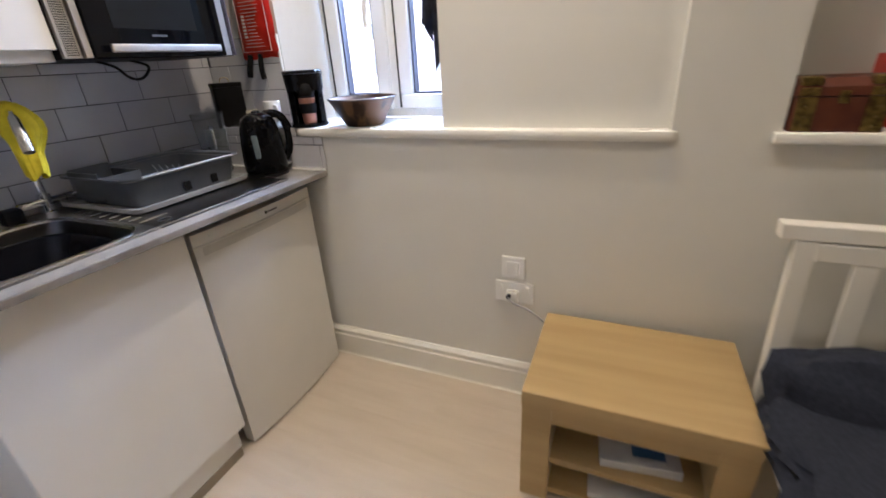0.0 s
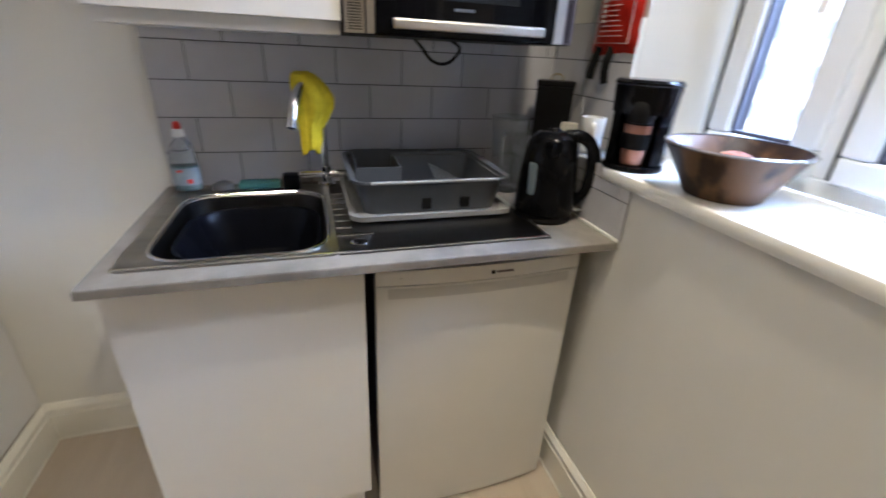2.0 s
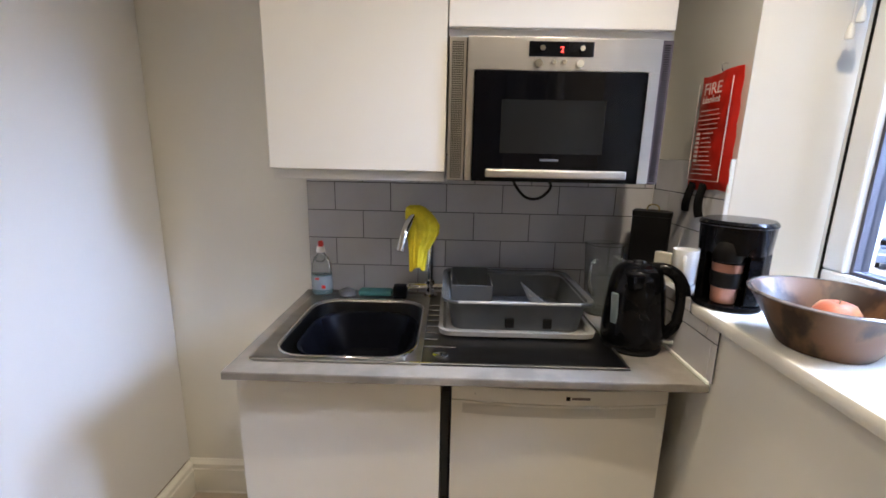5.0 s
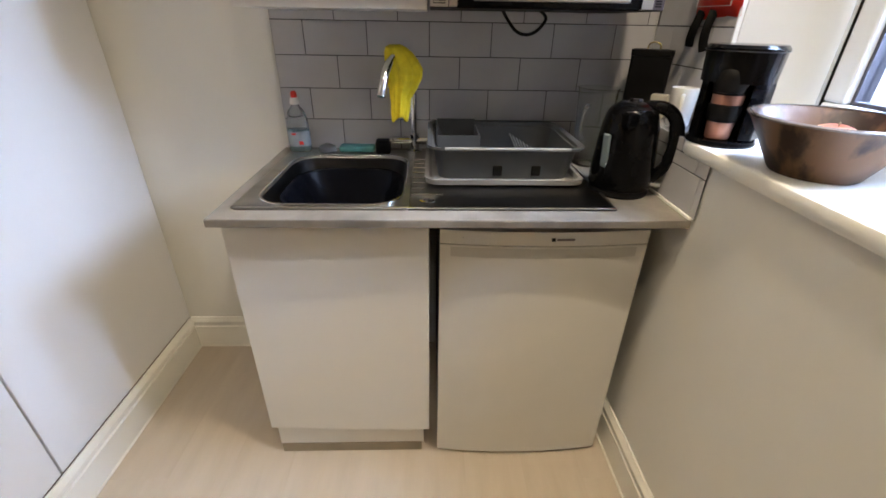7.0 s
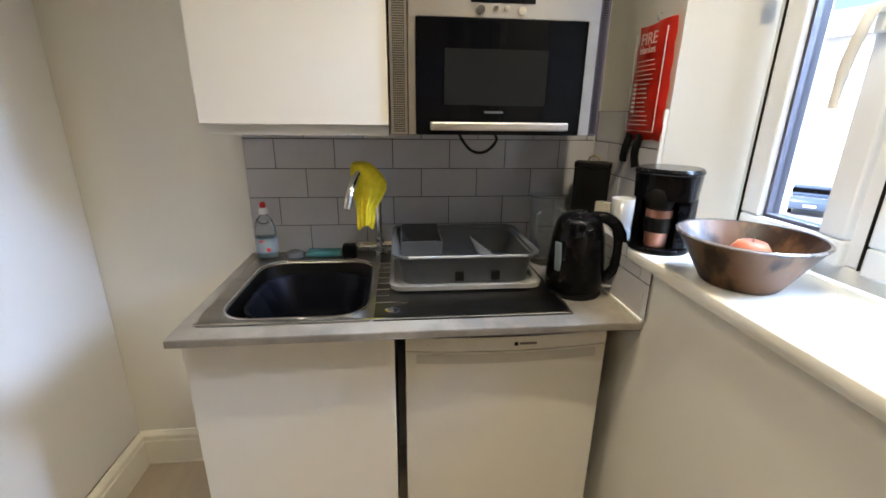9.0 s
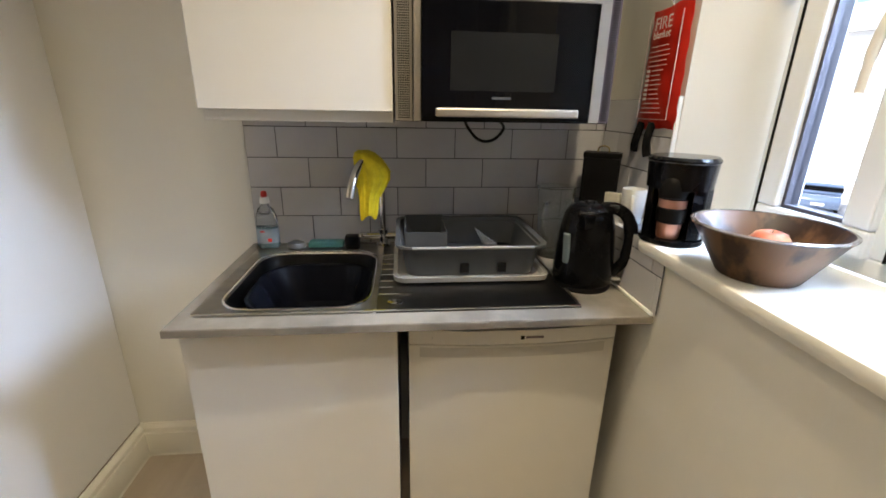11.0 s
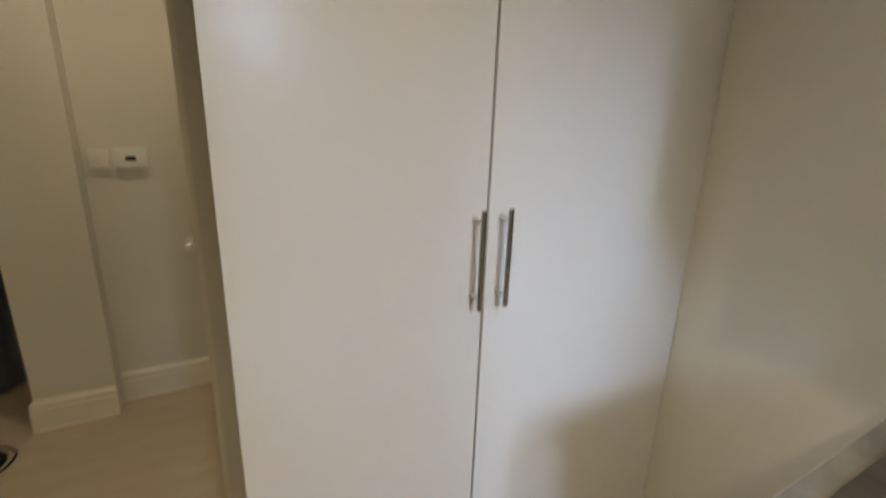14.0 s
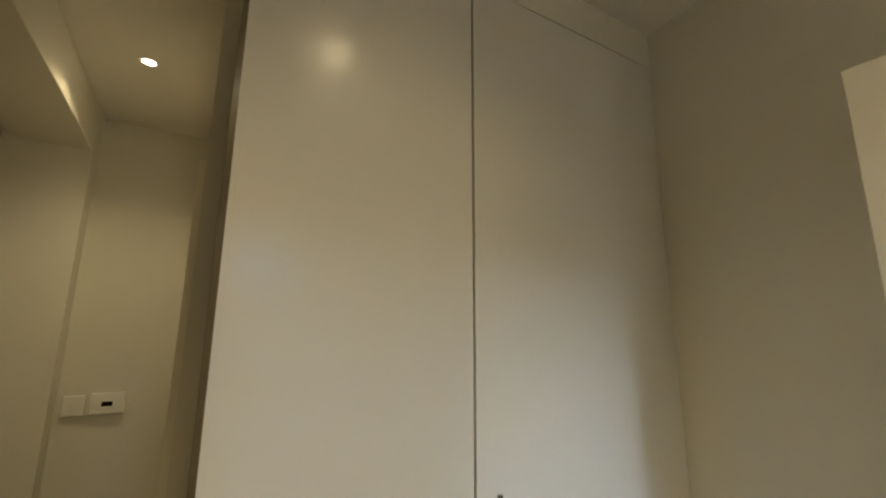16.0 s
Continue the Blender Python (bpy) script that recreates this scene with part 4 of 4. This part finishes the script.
mw = thing("microwave_oven", 0.0, 0.696, 1.350, "built-in steel microwave oven with black glass door, closed", "microwave")
part("body", boxes((-0.005, 0.325, -0.290, 0.290, 0.0, 0.372)), M_MATT, mw, "dark casing")
part("frame", boxes((0.327, 0.352, -0.243, 0.258, 0.289, 0.370), (0.327, 0.352, -0.243, -0.224, 0.002, 0.289), (0.327, 0.352, 0.229, 0.258, 0.002, 0.289), bevel=0.0015), M_STEELB, mw, "brushed steel front frame")
door = part("door", boxes((0.327, 0.358, -0.223, 0.228, 0.002, 0.288), bevel=0.003), M_BGLASS, mw, "black glass door")
part("window", boxes((0.358, 0.3588, -0.150, 0.125, 0.078, 0.216)), M_MESH, door, "dark grey viewing window")
part("handle", boxes((0.374, 0.388, -0.188, 0.186, 0.014, 0.036), bevel=0.004), M_STEELB, door, "flat steel bar handle")
for y in (-0.16, 0.158):
    part("handle_post", boxes((0.3582, 0.3738, y - 0.006, y + 0.006, 0.018, 0.032)), M_STEELB, door)
part("lettering_bar", boxes((0.3582, 0.3592, -0.040, 0.010, 0.058, 0.064)), M_GREYP, door, "small grey lettering bar")
panel = part("control_panel", boxes((0.352, 0.3545, -0.085, 0.082, 0.323, 0.360), bevel=0.001), M_BLACK, mw, "black control panel")
lettering("digit", "2", 0.020, M_DIGIT, panel, pose(0.3548, 0.0, 0.334, 90, 0, 90), "glowing red digit 2")
for y, r, z in ((-0.052, 0.008, 0.342), (0.050, 0.008, 0.342), (-0.060, 0.0125, 0.306), (-0.021, 0.007, 0.310), (0.007, 0.007, 0.310), (0.047, 0.0115, 0.306)):
    bm = bmesh.new()
    bmesh.ops.create_cone(bm, cap_ends=True, segments=22, radius1=r, radius2=r * 0.82, depth=0.010, matrix=pose(0.3575 if z < 0.32 else 0.3595, y, z, 0, 90))
    part("knob", bm, M_CHROME, mw, "chrome round knob", smooth=True)
for y0, y1, mat in ((-0.290, -0.245, M_STEELB), (0.260, 0.290, M_PURP)):
    part("vent_panel", boxes((0.327, 0.3400, y0, y1, 0.002, 0.370), bevel=0.001), mat, mw, "side ventilation strip")
    holes = bmesh.new()
    for i in range(7):
        for j in range(62):
            yy, zz = y0 + 0.009 + (y1 - y0 - 0.018) * i / 6, 0.010 + 0.0057 * j
            vs = [holes.verts.new(p) for p in ((0.3404, yy - 0.0016, zz - 0.0018), (0.3404, yy + 0.0016, zz - 0.0018), (0.3404, yy + 0.0016, zz + 0.0018), (0.3404, yy - 0.0016, zz + 0.0018))]
            holes.faces.new(vs)
    part("vent_grille", holes, M_MATT, mw, "grid of small dark vent holes", kind="stuff")
cb = thing("microwave_cable", 0.0, 0.676, 1.352, "black power cable looping below the microwave", "cable")
part("cable", tube(arc([(0.10, -0.055, 0.0), (0.19, -0.055, -0.022), (0.20, -0.030, -0.052), (0.20, 0.0, -0.062), (0.20, 0.030, -0.052), (0.19, 0.055, -0.022), (0.10, 0.058, 0.0)]), 0.0045, 10), M_MATT, cb, smooth=True)

# ---- side table ----
tb = thing("side_table", 1.834, 0.798, 0.0, "light oak side table with an open shelf", "table")
part("tabletop", boxes((-0.294, 0.294, -0.219, 0.210, 0.375, 0.425), bevel=0.002), M_OAK, tb)
for sx in (-1, 1):
    part("side_panel", boxes((min(sx * 0.292, sx * 0.208), max(sx * 0.292, sx * 0.208), -0.217, 0.208, 0.001, 0.3745), bevel=0.002), M_OAK, tb)
part("apron", boxes((-0.2075, 0.2075, -0.216, -0.192, 0.324, 0.3745), bevel=0.001), M_OAK, tb)
part("back_panel", boxes((-0.2075, 0.2075, 0.190, 0.207, 0.05, 0.3745)), M_OAK, tb)
part("shelf", boxes((-0.2075, 0.2075, -0.200, 0.188, 0.150, 0.172), bevel=0.001), M_OAK, tb)
part("bottom_rail", boxes((-0.2075, 0.2075, -0.200, 0.188, 0.020, 0.042), bevel=0.001), M_OAK, tb)
bk = thing("magazine", 1.87, 0.72, 0.172, "white magazine with a blue picture lying on the table shelf", "magazine", rz=6)
part("page_block", boxes((-0.11, 0.11, -0.09, 0.09, 0.0, 0.030), bevel=0.002), M_PAPER, bk)
part("picture", boxes((-0.02, 0.07, -0.06, 0.06, 0.0302, 0.0308)), M_BLUE, bk, "blue cover picture")
bk2 = thing("folder", 1.87, 0.72, 0.042, "white folder on the bottom board of the table", "folder", rz=3)
part("cover", boxes((-0.13, 0.12, -0.11, 0.10, 0.0, 0.022), bevel=0.002), M_PAPER, bk2)

# ---- slatted chair with cushion ----
ch = thing("slatted_chair", 2.158, 0.0, 0.0, "white painted wooden chair with a slatted back beside the table", "chair")
CH1 = 0.66


def leaning(x0, x1, z0, z1, th=0.022):
    """An upright board that leans back a little."""
    ya, yb = 0.835 + 0.09 * (z0 - 0.4), 0.835 + 0.09 * (z1 - 0.4)
    bm = bmesh.new()
    vs = [bm.verts.new(p) for p in ((x0, ya, z0), (x1, ya, z0), (x1, ya + th, z0), (x0, ya + th, z0), (x0, yb, z1), (x1, yb, z1), (x1, yb + th, z1), (x0, yb + th, z1))]
    for f in ((3, 2, 1, 0), (4, 5, 6, 7), (0, 1, 5, 4), (1, 2, 6, 5), (2, 3, 7, 6), (3, 0, 4, 7)):
        bm.faces.new([vs[i] for i in f])
    bmesh.ops.bevel(bm, geom=list(bm.edges), offset=0.003, segments=2, affect="EDGES", profile=0.5)
    return bm


part("top_rail", leaning(-0.035, CH1 + 0.035, 0.836, 0.876, 0.045), M_CHAIR, ch)
part("under_rail", leaning(0.046, CH1 - 0.046, 0.785, 0.832), M_CHAIR, ch)
part("lower_rail", leaning(0.046, CH1 - 0.046, 0.40, 0.45), M_CHAIR, ch)
for x in (0.0, CH1 - 0.045):
    part("back_post", leaning(x, x + 0.045, 0.0015, 0.835, 0.035), M_CHAIR, ch)
for i in range(4):
    x = 0.125 + 0.125 * i
    part("slat", leaning(x, x + 0.05, 0.451, 0.784, 0.014), M_CHAIR, ch)
part("seat", boxes((0.0, CH1, 0.28, 0.820, 0.33, 0.37), bevel=0.004), M_CHAIR, ch)
for x in (0.0, CH1 - 0.045):
    part("front_leg", boxes((x, x + 0.045, 0.28, 0.325, 0.0015, 0.3295), bevel=0.003), M_CHAIR, ch)


def cushion(name, x, y, z, hx, hy, hz, lean, label, dents=0.012):
    c = thing(name, x, y, z, label, "cushion")
    bm = bmesh.new()
    bmesh.ops.create_cube(bm, size=2)
    bmesh.ops.subdivide_edges(bm, edges=list(bm.edges), cuts=9, use_grid_fill=True)
    for v in bm.verts:
        q = v.co.copy()
        r = max(1e-4, (abs(q.x) ** 3.4 + abs(q.y) ** 3.4 + abs(q.z) ** 3.4) ** (1 / 3.4))
        q = q / r
        n = noise.noise(q * 2.2) * dents + noise.noise(q * 6) * dents * 0.4
        v.co = Vector((q.x * hx, q.y * hy, q.z * hz)) * (1 + n / min(hx, hy, hz))
    for f in bm.faces:
        f.smooth = True
    part("cover", bm, M_NAVY, c, smooth=True)
    c.matrix_world = pose(x, y, z, lean)
    return c


cushion("seat_cushion", 2.465, 0.545, 0.430, 0.325, 0.265, 0.060, 0, "navy fabric seat cushion on the white chair")
cushion("back_cushion", 2.460, 0.725, 0.440, 0.310, 0.085, 0.170, -22, "navy fabric cushion leaning on the chair back")

# ---- niche things ----
cs = thing("decorative_chest", 2.216, 1.088, 1.0758, "small dark wooden chest with brass strapping on the niche sill", "chest")
part("box", boxes((-0.095, 0.095, -0.060, 0.060, 0.0, 0.085), bevel=0.003), M_CHESTW, cs)
part("lid", prism([(-0.062, 0.087), (-0.062, 0.110), (-0.040, 0.128), (0.0, 0.134), (0.040, 0.128), (0.062, 0.110), (0.062, 0.087)], -0.097, 0.097, "x", bevel=0.002), M_CHESTW, cs)
for x in (-0.070, 0.070):
    part("strap", boxes((x - 0.020, x + 0.020, -0.064, -0.0605, 0.003, 0.086), (x - 0.020, x + 0.020, -0.066, -0.0625, 0.088, 0.108), bevel=0.001), M_BRASS, cs, "embossed brass strap")
    for z in (0.015, 0.038, 0.062, 0.098):
        part("stud", lathe([(0, -0.003), (0.004, -0.002), (0.004, 0.002), (0, 0.003)], 10, x, -0.067), M_BRASS, cs).location.z = z
    part("corner_cap", boxes((x - 0.022, x + 0.022, -0.064, -0.035, 0.112, 0.134), bevel=0.004), M_BRASS, cs)
part("hasp", boxes((-0.010, 0.010, -0.068, -0.0625, 0.070, 0.100), bevel=0.002), M_BRASS, cs)
rd = thing("red_box", 2.352, 1.15, 1.0758, "red upright box beside the wooden chest", "box")
part("box", boxes((-0.035, 0.06, -0.045, 0.05, 0.0, 0.175), bevel=0.004), M_RED, rd)

# ---- scarf hanging at the window ----
sc = thing("hanging_scarf", 1.060, 1.235, 1.85, "black and grey ribbon scarf hanging in front of the window", "scarf")
for k, (dx, z1, w0) in enumerate(((-0.030, -0.455, 0.024), (0.010, -0.560, 0.026), (-0.008, -0.40, 0.030))):
    bm = bmesh.new()
    rowsv = []
    for j in range(25):
        v = j / 24
        w = w0 * (1 - 0.1 * v)
        z = z1 * v
        row = []
        for i in range(7):
            u = i / 6 * 2 - 1
            tip = 0.0 if j < 24 else 0.045 * (u if k != 0 else -u)
            row.append(bm.verts.new((dx * v * 1.3 + u * w, 0.006 * math.sin(5 * v + 3 * u + k) - 0.006 * k, z + tip)))
        rowsv.append(row)
    for a, b in zip(rowsv, rowsv[1:]):
        for i in range(6):
            bm.faces.new((a[i], a[i + 1], b[i + 1], b[i]))
    bmesh.ops.solidify(bm, geom=list(bm.faces), thickness=0.002)
    part("tail", bm, M_SCARF, sc, smooth=True)
part("cord", tube([(0, 0, -0.02), (0, 0, 0.305)], 0.0025, 8), M_SCARF, sc)

# ---- curtain and desk past the hallway ----
cu = thing("curtain", 2.55, -2.72, 0.0, "blue-grey full length curtain by the hallway opening", "curtain")
bm = bmesh.new()
lo, hi = [], []
for i in range(61):
    u = i / 60
    yy = 0.045 * math.sin(u * 34) + 0.012 * math.sin(u * 77)
    lo.append(bm.verts.new((-0.42 + 0.95 * u, yy, 0.02)))
    hi.append(bm.verts.new((-0.42 + 0.90 * u, yy * 0.8, 2.35)))
for i in range(60):
    bm.faces.new((lo[i], lo[i + 1], hi[i + 1], hi[i]))
bmesh.ops.solidify(bm, geom=list(bm.faces), thickness=0.004)
part("fabric", bm, M_CURT, cu, smooth=True)
part("rail", tube([(-0.5, 0, 2.37), (0.6, 0, 2.37)], 0.012, 12), M_STEELB, cu, smooth=True)
st = thing("black_stand", 2.23, -2.08, 0.0, "black metal stand with a round base and cable near the curtain", "stand")
part("base", lathe([(0, 0.001), (0.10, 0.001), (0.105, 0.008), (0.09, 0.022), (0.02, 0.030), (0, 0.031)], 30), M_MATT, st, smooth=True)
part("pole", tube([(0, 0, 0.03), (0.03, -0.06, 0.75)], 0.020, 14), M_MATT, st, smooth=True)
part("cable", tube(arc([(0.06, 0.08, 0.006), (-0.03, 0.13, 0.006), (-0.11, 0.06, 0.006), (-0.12, -0.05, 0.006), (-0.02, -0.13, 0.006), (0.12, -0.10, 0.006)]), 0.004, 8), M_MATT, st, smooth=True)

# ---- pieces: floor boards and tiles ----
floor = structure("floor", boxes((-0.008, FAR_X, FAR_Y, W, -0.10, -0.008)), M_GROUT, "pale wood-effect laminate floor", "floor")
board_meshes = {}


def floor_board(x0, x1, y0, y1):
    key = (round(x1 - x0, 3), round(y1 - y0, 3))
    if key not in board_meshes:
        bm = boxes((0, key[0], 0, key[1], -0.008, 0.0), bevel=0.0003, seg=1)
        me = bpy.data.meshes.new("board")
        bm.to_mesh(me)
        bm.free()
        me.materials.append(M_FLOOR)
        board_meshes[key] = me
    ob = new("board", board_meshes[key])
    ob.parent = floor
    ob.location = (x0, y0, 0)


PITCH_Y, LONG = 0.193, 1.26
row = 0
y = FAR_Y
while y < W - 0.01:
    y1 = min(y + PITCH_Y, W)
    x = -0.008 - (row * 0.47) % LONG
    while x < FAR_X:
        a, b = max(x, -0.008), min(x + LONG, FAR_X)
        if b - a > 0.02:
            floor_board(a, b - 0.0002, y, y1 - 0.0002)
        x += LONG
    y, row = y1, row + 1

structure("tile_grout_back", boxes((-0.0075, -0.003, -0.101, WU - 0.009, 0.87, 1.424)), M_GROUT, "dark grey grout between the wall tiles", "grout").parent = wall_back
side_grout = structure("tile_grout_side", boxes((-0.002, 0.402, WU - 0.0060, WU - 0.0005, 1.079, 1.420), (-0.002, 0.632, W - 0.0060, W - 0.0005, 0.913, 1.0465)), M_GROUT, "dark grey grout between the side tiles", "grout")
side_grout.parent = wall_window
part("tile_trim", boxes((0.404, 0.410, WU - 0.012, WU - 0.0005, 1.081, 1.424), bevel=0.001), M_WHITEP, wall_window, "white plastic tile edge trim")
tile_meshes = {}


def tile(parent, u0, u1, z0, z1, side):
    g = 0.0013
    key = (round(u1 - u0 - 2 * g, 4), round(z1 - z0 - 2 * g, 4), side)
    if key not in tile_meshes:
        w, h = key[0], key[1]
        bm = boxes((-0.0028, 0.0, 0, w, 0, h), bevel=0.0009) if not side else boxes((0, w, 0.0, 0.0028, 0, h), bevel=0.0009)
        me = bpy.data.meshes.new("tile")
        bm.to_mesh(me)
        bm.free()
        me.materials.append(M_TILE)
        tile_meshes[key] = me
    ob = new("tile", tile_meshes[key])
    ob.parent = parent
    if side:
        ob.location = (u0 + g, side - 0.0090, z0 + g)
    else:
        ob.location = (0.0, u0 + g, z0 + g)


for r in range(5):
    z1 = 1.420 - 0.102 * r
    shift = 0.0 if r % 2 == 1 else -0.101
    # joints fall on whole steps in odd rows and on half steps in even rows
    y = -0.101 - (0.101 if r % 2 == 1 else 0.0)
    while y < WU - 0.01:
        end = WU - 0.009 if z1 > 1.06 else W - 0.009
        a, b = max(y, -0.101), min(y + 0.202, end)
        if b - a > 0.012:
            tile(wall_back, a, b, z1 - 0.102, z1, 0)
        y += 0.202
for r in range(5):
    z1 = 1.420 - 0.102 * r
    z0 = max(z1 - 0.102, 0.914)
    low = z1 < 1.06
    x = 0.0 - (0.09 if r % 2 else 0.19)
    lim = 0.638 if low else 0.402
    if low:
        z1 = min(z1, 1.046)
    elif z0 < 1.079:
        z0 = 1.079
    while x < lim:
        a, b = max(x, 0.001), min(x + 0.202, lim)
        if b - a > 0.012 and z1 - z0 > 0.012:
            tile(wall_window, a, b, z0, z1, W if low else WU)
        x += 0.202
for a, b in ((0.002, 0.19), (0.19, 0.392), (0.392, 0.594), (0.594, 0.638)):
    tile(wall_window, a, b, 1.012, 1.0460, W)
